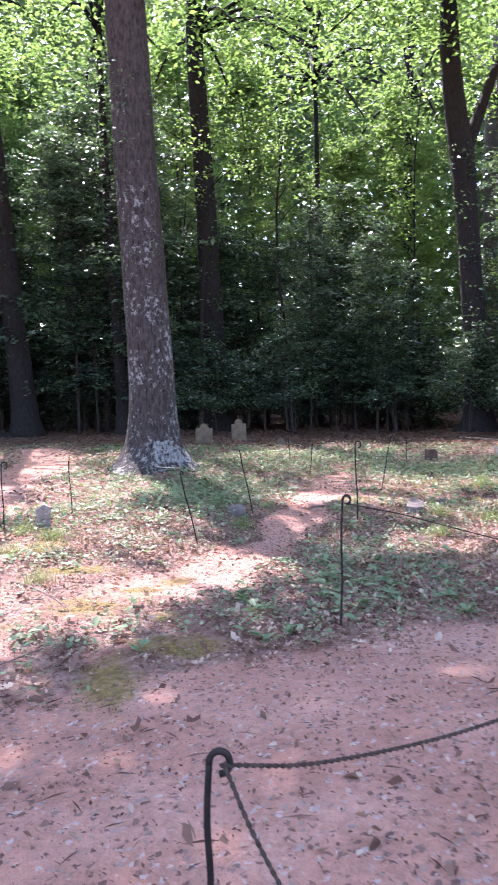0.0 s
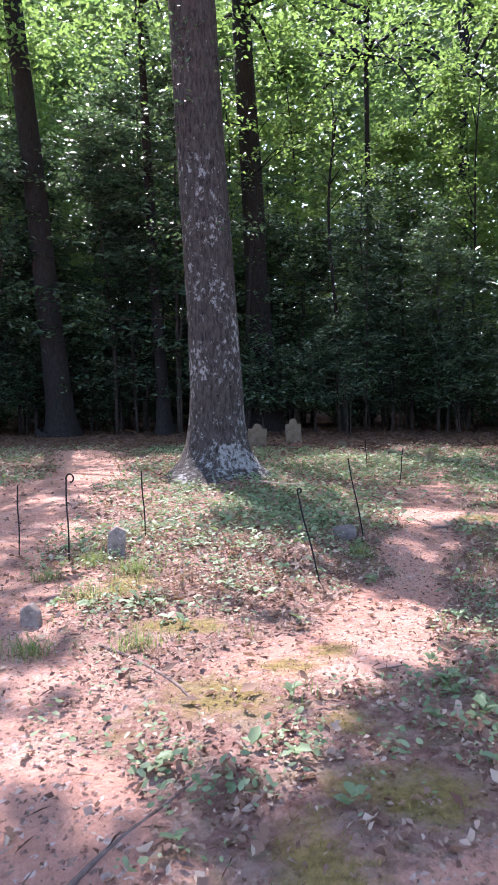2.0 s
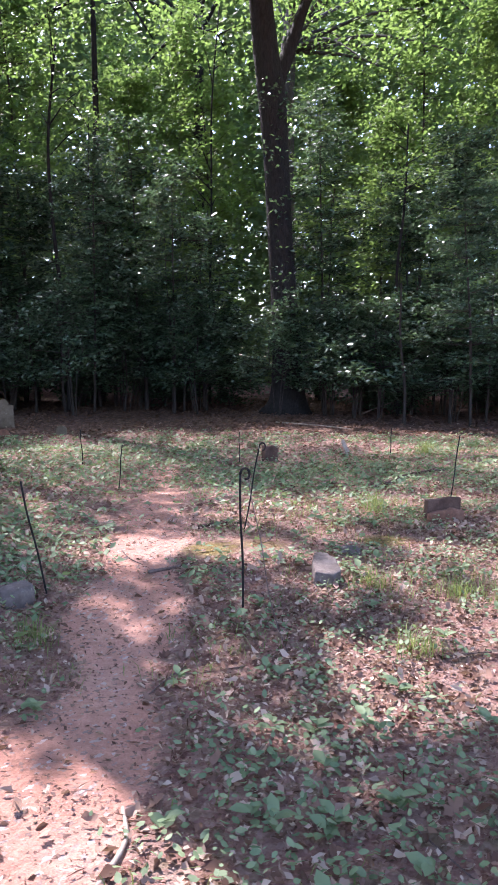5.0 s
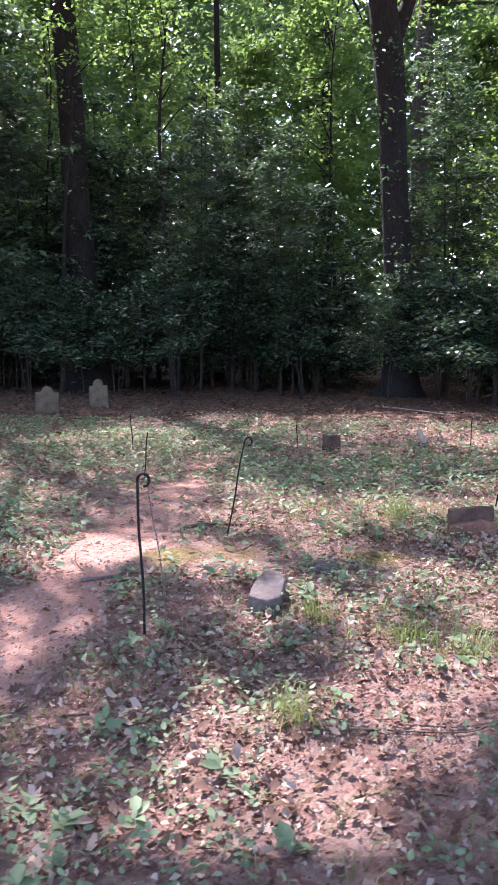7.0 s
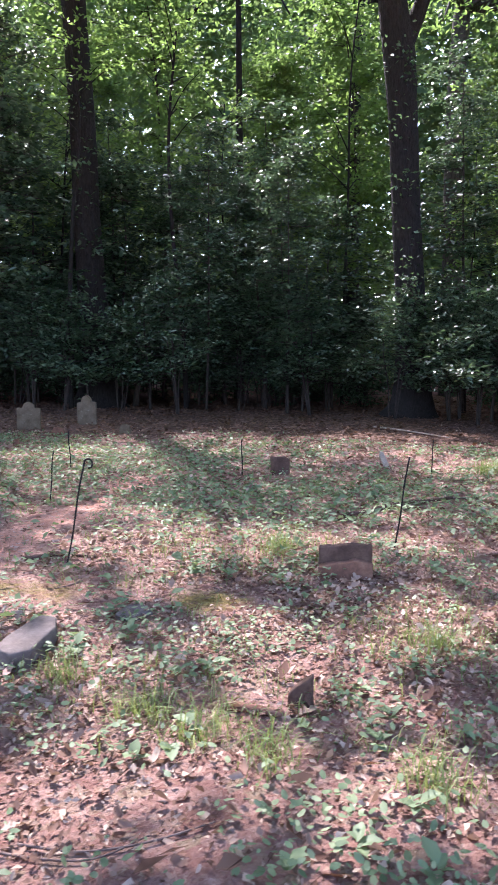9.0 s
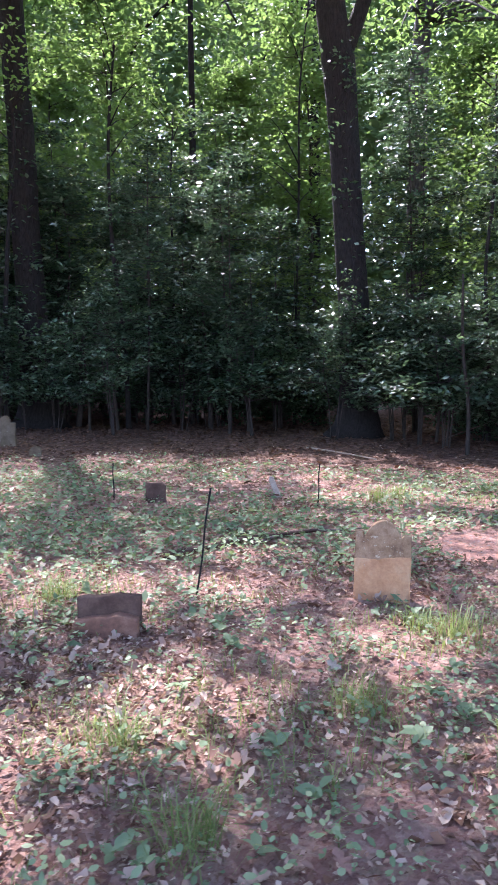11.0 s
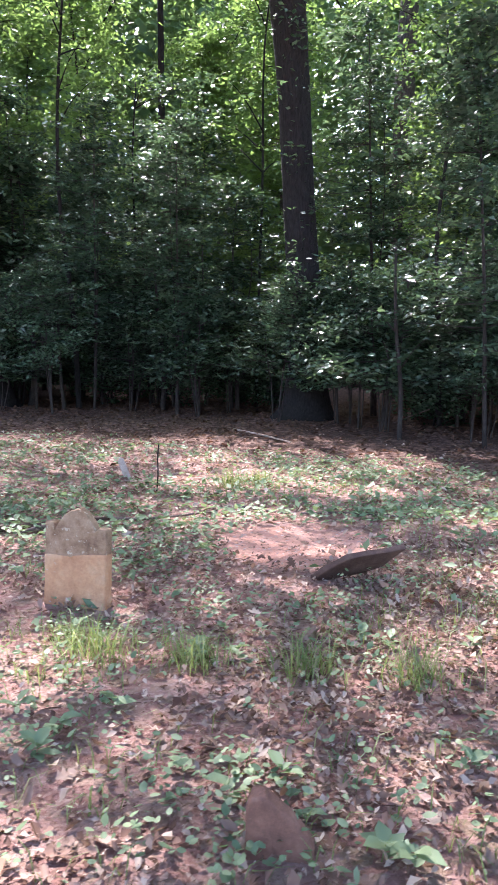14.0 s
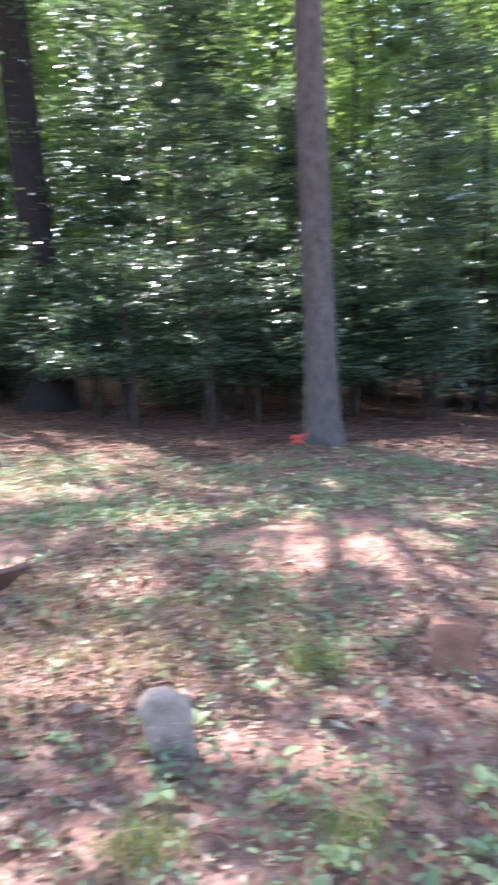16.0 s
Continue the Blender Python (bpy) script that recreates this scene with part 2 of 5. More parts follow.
def metal_material():
    m, nt, bsdf = material("black iron", 0.65, 0.3)
    a = noise_node(nt, 30, 5, 0.7, coords_of(nt, "Object"))
    nt.links.new(ramp(nt, a, (0.4, (0.008, 0.007, 0.007)), (0.6, (0.02, 0.014, 0.012)), (0.8, (0.06, 0.03, 0.019))), bsdf.inputs["Base Color"])
    bsdf.inputs["Metallic"].default_value = 0.2
    bump(nt, bsdf, a, 0.4, 0.002)
    return m


M_IRON = metal_material()
M_ROPE = stone_material("dark rope", (0.03, 0.021, 0.016), (0.06, 0.042, 0.032), (0.10, 0.072, 0.055), None, 60)
M_CORD = stone_material("pale cord", (0.2, 0.18, 0.15), (0.27, 0.245, 0.21), (0.35, 0.32, 0.28), None, 60)
M_RED = stone_material("red ribbon", (0.55, 0.06, 0.04), (0.65, 0.09, 0.06), (0.7, 0.13, 0.09), None, 20)

# ---- helpers for shapes ----
RNG = np.random.default_rng(7)


def value_noise(x, y, scale, seed):
    """Smooth noise of 0 to 1 over the plan; patches about scale metres wide."""
    g = np.random.default_rng(seed).random((64, 64))
    u, v = np.asarray(x, float) / scale + 31.7, np.asarray(y, float) / scale + 17.3
    i, j = np.floor(u).astype(int), np.floor(v).astype(int)
    a, b = u - i, v - j
    a, b = a * a * (3 - 2 * a), b * b * (3 - 2 * b)
    i0, j0, i1, j1 = i % 64, j % 64, (i + 1) % 64, (j + 1) % 64
    return (g[i0, j0] * (1 - a) + g[i1, j0] * a) * (1 - b) + (g[i0, j1] * (1 - a) + g[i1, j1] * a) * b


def ground_height(x, y):
    x, y = np.asarray(x, float), np.asarray(y, float)
    z = 0.05 * (value_noise(x, y, 2.3, 1) - 0.5) + 0.03 * (value_noise(x, y, 0.7, 2) - 0.5) + 0.012 * (value_noise(x, y, 0.21, 3) - 0.5)
    z = z + 0.14 * np.exp(-((x + 1.5) ** 2 + (y - 14.2) ** 2) / 0.9)
    z = z - 0.11 * np.exp(-(((x - 0.3) / 1.5) ** 2) - ((y - 8.6) / 1.2) ** 2)
    far = np.clip((np.hypot(x - 2, y - 12) - 22) / 40, 0, 1)
    return z + far * 1.2 * (value_noise(x, y, 14, 4) - 0.5)


def gz(x, y):
    return float(ground_height(x, y))


def mesh_of(name, verts, faces):
    """A mesh from arrays; faces is one array of triangles or quads, or a list."""
    me = bpy.data.meshes.new(name)
    if isinstance(faces, np.ndarray):
        n, k = faces.shape
        me.vertices.add(len(verts))
        me.vertices.foreach_set("co", np.asarray(verts, np.float32).ravel())
        me.loops.add(n * k)
        me.loops.foreach_set("vertex_index", faces.astype(np.int32).ravel())
        me.polygons.add(n)
        me.polygons.foreach_set("loop_start", np.arange(0, n * k, k, dtype=np.int32))
        me.update(calc_edges=True)
    else:
        me.from_pydata([tuple(v) for v in verts], [], faces)
        me.update()
    return me


def smooth(me, angle=None):
    me.polygons.foreach_set("use_smooth", np.ones(len(me.polygons), bool))
    return me


def part(name, me, mat, parent, label=""):
    """Links a mesh as one part under a thing or a part."""
    if isinstance(me, bmesh.types.BMesh):
        bm, me = me, bpy.data.meshes.new(name)
        bm.to_mesh(me)
        bm.free()
    if mat is not None and not me.materials:
        me.materials.append(mat)
    ob = new(name, me)
    ob.parent = parent
    return tagged(ob, label) if label else ob


def thing(name, m, label, category, group="", kind=""):
    ob = new(name)
    ob.empty_display_size = 0.1
    ob.matrix_basis = m
    return tagged(ob, label, category, group, kind)


def solid(name, me, mat, m, label, category, group="", kind=""):
    """A thing that is one mesh."""
    if isinstance(me, bmesh.types.BMesh):
        bm, me = me, bpy.data.meshes.new(name)
        bm.to_mesh(me)
        bm.free()
    if not me.materials:
        me.materials.append(mat)
    ob = new(name, me)
    ob.matrix_basis = m
    return tagged(ob, label, category, group, kind)


def tube(points, radii, sides=8, wobble=0.0, seed=0, flare=None):
    """A tube along points; wobble roughens it. Returns verts and quads."""
    p = np.asarray(points, float)
    r = np.broadcast_to(np.asarray(radii, float), (len(p),))
    t = np.gradient(p, axis=0)
    t /= np.linalg.norm(t, axis=1)[:, None]
    ref = np.array([0.0, 1.0, 0.0]) if abs(t[:, 1]).mean() < 0.75 else np.array([1.0, 0.0, 0.0])
    a = np.cross(t, ref)
    a /= np.linalg.norm(a, axis=1)[:, None]
    b = np.cross(t, a)
    ang = np.linspace(0, 2 * np.pi, sides, endpoint=False)
    rr = r[:, None] * np.ones((1, sides))
    if wobble:
        g = np.random.default_rng(seed)
        for k in range(2, 9):
            rr *= 1 + wobble / k * g.normal() * np.cos(k * ang + g.random() * 6.3 + np.linspace(0, g.normal() * 2.5, len(p))[:, None])
        rr *= 1 + wobble * 0.25 * g.normal(size=rr.shape)
    if flare is not None:
        rr *= flare(np.linspace(0, 1, len(p))[:, None], ang[None, :], p)
    v = p[:, None] + rr[..., None] * (np.cos(ang)[None, :, None] * a[:, None] + np.sin(ang)[None, :, None] * b[:, None])
    n = len(p)
    i, j = np.meshgrid(np.arange(n - 1), np.arange(sides), indexing="ij")
    q = np.stack([i * sides + j, i * sides + (j + 1) % sides, (i + 1) * sides + (j + 1) % sides, (i + 1) * sides + j], -1).reshape(-1, 4)
    verts = np.concatenate([v.reshape(-1, 3), p[:1], p[-1:]])
    k = np.arange(sides)
    cap0 = np.stack([(k + 1) % sides, k, k * 0 + n * sides, k * 0 + n * sides], -1)
    cap1 = np.stack([(n - 1) * sides + k, (n - 1) * sides + (k + 1) % sides, k * 0 + n * sides + 1, k * 0 + n * sides + 1], -1)
    return verts, q, cap0[:, :3], cap1[:, :3]


def tube_mesh(name, tubes):
    """One mesh of several tubes, closed at the ends."""
    verts, faces, base = [], [], 0
    for v, q, c0, c1 in tubes:
        verts.append(v)
        faces += [tuple(f) for f in (q + base).tolist()] + [tuple(f) for f in (c0 + base).tolist()] + [tuple(f) for f in (c1 + base).tolist()]
        base += len(v)
    return smooth(mesh_of(name, np.concatenate(verts), faces))


def curve(points, steps):
    """Smooth run of points through a few given ones."""
    p = np.asarray(points, float)
    p = np.concatenate([[2 * p[0] - p[1]], p, [2 * p[-1] - p[-2]]])
    out = []
    for i in range(1, len(p) - 2):
        for s in np.linspace(0, 1, steps, endpoint=False):
            a, b, c, d = p[i - 1 : i + 3]
            out.append(0.5 * (2 * b + (c - a) * s + (2 * a - 5 * b + 4 * c - d) * s**2 + (3 * b - a - 3 * c + d) * s**3))
    return np.array(out + [p[-2]])


LEAF = np.array([(0, 0, 0), (0.42, 0.26, 0.06), (1, 0, -0.04), (0.42, -0.26, 0.06)])
LEAF_F = np.array([(0, 3, 2), (0, 2, 1)])
OVAL = np.array([(0, 0, 0), (0.25, 0.25, 0.1), (0.62, 0.27, 0.1), (1, 0, -0.08), (0.62, -0.27, 0.1), (0.25, -0.25, 0.1), (0.45, 0, 0.02)])
OVAL_F = np.array([(0, 6, 1), (1, 6, 2), (2, 6, 3), (3, 6, 4), (4, 6, 5), (5, 6, 0)])
SIX = np.array([(0, 0, 0.02), (0.3, 0.21, 0.11), (0.72, 0.2, 0.05), (1, 0, 0.15), (0.7, -0.19, 0.1), (0.28, -0.2, 0.0)])
SIX_F = np.array([(0, 5, 1), (1, 5, 4), (1, 4, 2), (2, 4, 3)])
CURL = np.array([(0, 0, 0.02), (0.3, 0.2, 0.12), (0.7, 0.22, 0.05), (1, 0, 0.16), (0.7, -0.18, 0.12), (0.3, -0.22, 0.02), (0.5, 0, 0)])


def frames_of(n, tilt, rng):
    """Random turns: leaves that lie about level, tilted by about tilt."""
    up = np.stack([rng.normal(0, tilt, n), rng.normal(0, tilt, n), np.ones(n)], -1)
    up /= np.linalg.norm(up, axis=1)[:, None]
    az = rng.random(n) * 2 * np.pi
    d = np.stack([np.cos(az), np.sin(az), np.zeros(n)], -1)
    d -= up * (d * up).sum(1)[:, None]
    d /= np.linalg.norm(d, axis=1)[:, None]
    return np.stack([d, np.cross(up, d), up], -1)


def cloud(name, shape, faces, places, turns, sizes):
    """One mesh with a leaf at every place."""
    k = len(shape)
    v = np.einsum("nij,kj->nki", turns, shape) * np.asarray(sizes)[:, None, None] + np.asarray(places)[:, None, :]
    f = (faces[None] + (np.arange(len(places)) * k)[:, None, None]).reshape(-1, faces.shape[1])
    return mesh_of(name, v.reshape(-1, 3), f)


# ---- plan of the clearing ----
def near_line(x, y, pts):
    """Distance from points to a bent line."""
    best = np.full(np.shape(x), 1e9)
    for (ax, ay), (bx, by) in zip(pts[:-1], pts[1:]):
        dx, dy = bx - ax, by - ay
        s = np.clip(((x - ax) * dx + (y - ay) * dy) / (dx * dx + dy * dy), 0, 1)
        best = np.minimum(best, np.hypot(x - ax - s * dx, y - ay - s * dy))
    return best


def oval(x, y, cx, cy, rx, ry):
    return np.hypot((x - cx) / rx, (y - cy) / ry)


def soft(d, lo, hi):
    return np.clip((hi - d) / (hi - lo), 0, 1)


MAIN_PATH = [(-0.5, 6.35), (-0.32, 7.0), (-0.06, 7.6), (0.14, 8.25), (0.52, 9.3), (0.84, 10.5), (0.97, 10.85)]
SIDE_PATH = [(-2.3, 3.5), (-2.6, 6.4), (-3.4, 9.0), (-3.9, 11.6), (-3.6, 14.7), (-4.6, 19.0)]
MOSS = [(-1.27, 5.95, 0.52, 0.42), (-0.9, 4.75, 0.17, 0.55), (-1.45, 7.05, 0.38, 0.16), (-0.95, 6.35, 0.22, 0.14), (-0.75, 5.75, 0.22, 0.22), (-0.66, 6.55, 0.16, 0.14),
        (-0.6, 5.15, 0.35, 0.2), (1.5, 10.4, 0.5, 0.35), (-2.0, 8.0, 0.25, 0.4), (2.7, 10.2, 0.35, 0.25)]


def edge_line(x):
    """Where the undergrowth begins."""
    return np.interp(x, [-30, -8, 4, 6.5, 7.6, 8.8, 10, 11.2, 13, 17, 30], [22, 24.4, 23.6, 22.8, 21.4, 18.6, 17.6, 18.0, 18.2, 16.5, 13])


def bare_at(x, y):
    n = value_noise(x, y, 0.8, 11) - 0.5
    b = soft(near_line(x, y, MAIN_PATH) + 0.3 * n, 0.2, 0.42)
    b = np.maximum(b, soft(near_line(x, y, SIDE_PATH) + 0.5 * n, 0.45, 1.0))
    b = np.maximum(b, 0.85 * soft(near_line(x, y, [(1.0, 10.8), (1.5, 12.4), (1.9, 14.5)]) + 0.5 * n, 0.1, 0.4) * 0.8)
    front = 5.0 + 0.55 * np.sin(x * 1.7 + 0.6) * 0.5 + 0.9 * n
    b = np.maximum(b, soft(y - front, -0.35, 0.25))
    b = np.maximum(b, soft(oval(x, y, 6.58, 12.45, 0.66, 0.66) + 0.5 * n, 0.7, 1.0))
    b = np.maximum(b, soft(oval(x, y, -0.7, 6.5, 0.75, 0.45) + 0.5 * n, 0.6, 1.0) * 0.8)
    b = np.maximum(b, soft(oval(x, y, -1.9, 5.1, 0.6, 0.6) + 0.5 * n, 0.7, 1.05))
    return np.maximum(b, soft(oval(x, y, 9.0, 12.4, 1.0, 0.5) + 0.5 * n, 0.7, 1.0) * 0.7)


def moss_at(x, y):
    g = np.zeros(np.shape(x))
    for o in MOSS:
        g = np.maximum(g, 0.95 * soft(oval(x, y, *o) + 0.9 * (value_noise(x, y, 0.3, 13) - 0.5), 0.35, 1.3))
    return g


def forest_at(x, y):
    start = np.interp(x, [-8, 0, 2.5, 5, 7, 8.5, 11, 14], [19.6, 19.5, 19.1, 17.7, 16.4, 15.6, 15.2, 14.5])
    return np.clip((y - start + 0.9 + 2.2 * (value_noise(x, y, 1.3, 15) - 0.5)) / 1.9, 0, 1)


def green_at(x, y):
    """How thickly low green plants grow."""
    g = 0.9 * np.clip((value_noise(x, y, 1.0, 21) - 0.22) * 3.0, 0, 1) * np.clip((value_noise(x, y, 0.33, 22) - 0.25) * 2, 0, 1)
    g = np.maximum(g, soft(oval(x, y, -0.55, 11.2, 1.0, 2.2), 0.6, 1.1))
    g = np.maximum(g, soft(oval(x, y, 0.75, 6.5, 0.85, 1.5), 0.6, 1.1) * 0.85)
    g = np.maximum(g, soft(oval(x, y, -0.75, 5.45, 0.45, 0.35), 0.6, 1.1) * 0.7)
    g = np.maximum(g, soft(oval(x, y, 1.2, 15.5, 2.2, 2.2), 0.6, 1.1) * 0.8)
    g = np.maximum(g, soft(oval(x, y, 4.6, 9.0, 1.1, 0.8), 0.5, 1.1) * 0.4)
    g = np.maximum(g, soft(oval(x, y, 7.3, 9.5, 1.3, 1.0), 0.5, 1.1) * 0.3)
    g = np.maximum(g, soft(oval(x, y, 5.4, 12.4, 1.0, 1.0), 0.6, 1.1) * 0.7)
    g = np.maximum(g, soft(oval(x, y, 3.6, 13.0, 1.9, 1.3), 0.6, 1.1) * 0.8)
    g = np.maximum(g, soft(oval(x, y, -2.6, 9.0, 0.6, 1.3), 0.6, 1.1) * 0.6)
    return g * (1 - bare_at(x, y)) * (1 - forest_at(x, y)) * (1 - 0.95 * np.clip(moss_at(x, y) * 1.6, 0, 1))


# ---- ground: one sheet to the horizon ----
def spread(lo, hi, step):
    inner = np.arange(lo, hi + step / 2, step)
    out = np.cumsum(step * 1.32 ** np.arange(1, 31))
    out = out[out < 900]
    return np.concatenate([lo - out[::-1], inner, hi + out])


gx, gy = np.meshgrid(spread(-8, 14, 0.085), spread(1, 23, 0.085), indexing="ij")
nx, ny = gx.shape
idx = np.arange(nx * ny).reshape(nx, ny)
gq = np.stack([idx[:-1, :-1], idx[1:, :-1], idx[1:, 1:], idx[:-1, 1:]], -1).reshape(-1, 4)
gme = smooth(mesh_of("ground", np.stack([gx, gy, ground_height(gx, gy)], -1).reshape(-1, 3), gq))
cover = gme.color_attributes.new("cover", "FLOAT_COLOR", "POINT")
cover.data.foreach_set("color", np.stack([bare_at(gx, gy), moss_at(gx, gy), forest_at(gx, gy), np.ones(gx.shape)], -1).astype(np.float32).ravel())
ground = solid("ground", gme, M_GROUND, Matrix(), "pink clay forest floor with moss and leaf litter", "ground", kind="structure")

# ---- tall trees ----
# Chosen sun spots, cut as gaps into the overhead crowns: x, y and half widths.
WEST_SUN_SPOTS = [(-0.75, 6.6, 0.95, 0.42), (-1.55, 6.9, 0.6, 0.5), (-0.35, 7.25, 0.35, 0.5), (-3.5, 14.7, 0.7, 0.5), (-1.7, 5.35, 0.4, 0.3), (-2.1, 7.8, 0.35, 0.6), (-2.1, 12.0, 0.7, 1.2),
             (-1.3, 9.2, 0.7, 0.6), (0.8, 10.5, 0.45, 0.3), (1.6, 10.3, 0.4, 0.4), (-1.4, 6.3, 0.7, 0.35), (-1.2, 5.7, 0.5, 0.3), (-6.0, 21.0, 0.8, 0.5), (1.6, 8.2, 0.25, 0.3), (-1.6, 8.3, 0.7, 0.6), (-0.9, 7.9, 0.4, 0.4), (-2.2, 10.2, 0.6, 0.8), (-0.1, 7.4, 0.3, 0.4)]
EAST_SUN_SPOTS = [(3.0, 11.42, 1.1, 0.45), (3.25, 8.95, 0.35, 0.25), (1.5, 7.75, 0.5, 0.3), (6.3, 14.9, 0.75, 0.55), (7.4, 14.4, 0.5, 0.25), (2.2, 9.2, 0.5, 0.25), (5.35, 10.35, 0.3, 0.3), (8.5, 13.0, 0.7, 0.3),
             (9.5, 11.9, 0.6, 0.3), (6.2, 13.1, 0.45, 0.3), (5.6, 9.0, 0.3, 0.25), (3.0, 9.6, 0.35, 0.3), (2.0, 17.2, 0.5, 0.25), (7.3, 10.6, 0.4, 0.2), (4.2, 9.6, 0.3, 0.3), (2.5, 8.4, 0.55, 0.35), (3.4, 8.2, 0.4, 0.35), (3.7, 9.3, 0.5, 0.25)]
sun_spots = WEST_SUN_SPOTS + EAST_SUN_SPOTS


fleck_rng = np.random.default_rng(19)
# Random small sun flecks, cut through the canopy as well.
for _ in range(70):
    sun_spots.append((fleck_rng.uniform(-4, 11), fleck_rng.uniform(5.5, 17), fleck_rng.uniform(0.1, 0.3), fleck_rng.uniform(0.08, 0.2)))


for _ in range(70):
    sun_spots.append((fleck_rng.uniform(-9, 14), fleck_rng.uniform(16, 27), fleck_rng.uniform(0.15, 0.5), fleck_rng.uniform(0.12, 0.4)))


for _ in range(26):
    sun_spots.append((fleck_rng.uniform(-0.6, 2.6), fleck_rng.uniform(5.2, 8.2), fleck_rng.uniform(0.08, 0.2), fleck_rng.uniform(0.06, 0.15)))


def in_gap(p):
    """Whether a leaf would shade a chosen sun spot, and so is left out."""
    s = p[:, 2] / TO_SUN.z
    x, y = p[:, 0] - s * TO_SUN.x, p[:, 1] - s * TO_SUN.y
    d = np.full(len(p), 9.0)
    for o in sun_spots:
        d = np.minimum(d, oval(x, y, *o))
    return d + 0.7 * (value_noise(x, y, 0.35, 31) - 0.5) < 1.35


def trunk_mesh(name, points, radii, sides, wobble, seed, roots=0, root_gain=0.5, root_height=0.05):
    pts = curve(points, 14)
    rad = np.interp(np.linspace(0, len(points) - 1, len(pts)), np.arange(len(points)), radii)
    g = np.random.default_rng(seed)
    at = g.random(max(roots, 1)) * 0.5 + np.arange(max(roots, 1)) * 2 * np.pi / max(roots, 1)
    power = 0.6 + g.random(max(roots, 1)) * 0.8

    def flare(s, ang, p):
        h = p[:, 2:3] - p[0, 2]
        f = 1 + root_gain * 0.45 * np.exp(-h / (root_height * 4))
        for a0, w in zip(at, power):
            f = f + root_gain * w * np.exp(-h / (root_height * 2.2)) * np.maximum(np.cos(ang - a0), 0) ** 7
        return f

    return tube_mesh(name, [tube(pts, rad, sides, wobble, seed, flare if roots else None)])


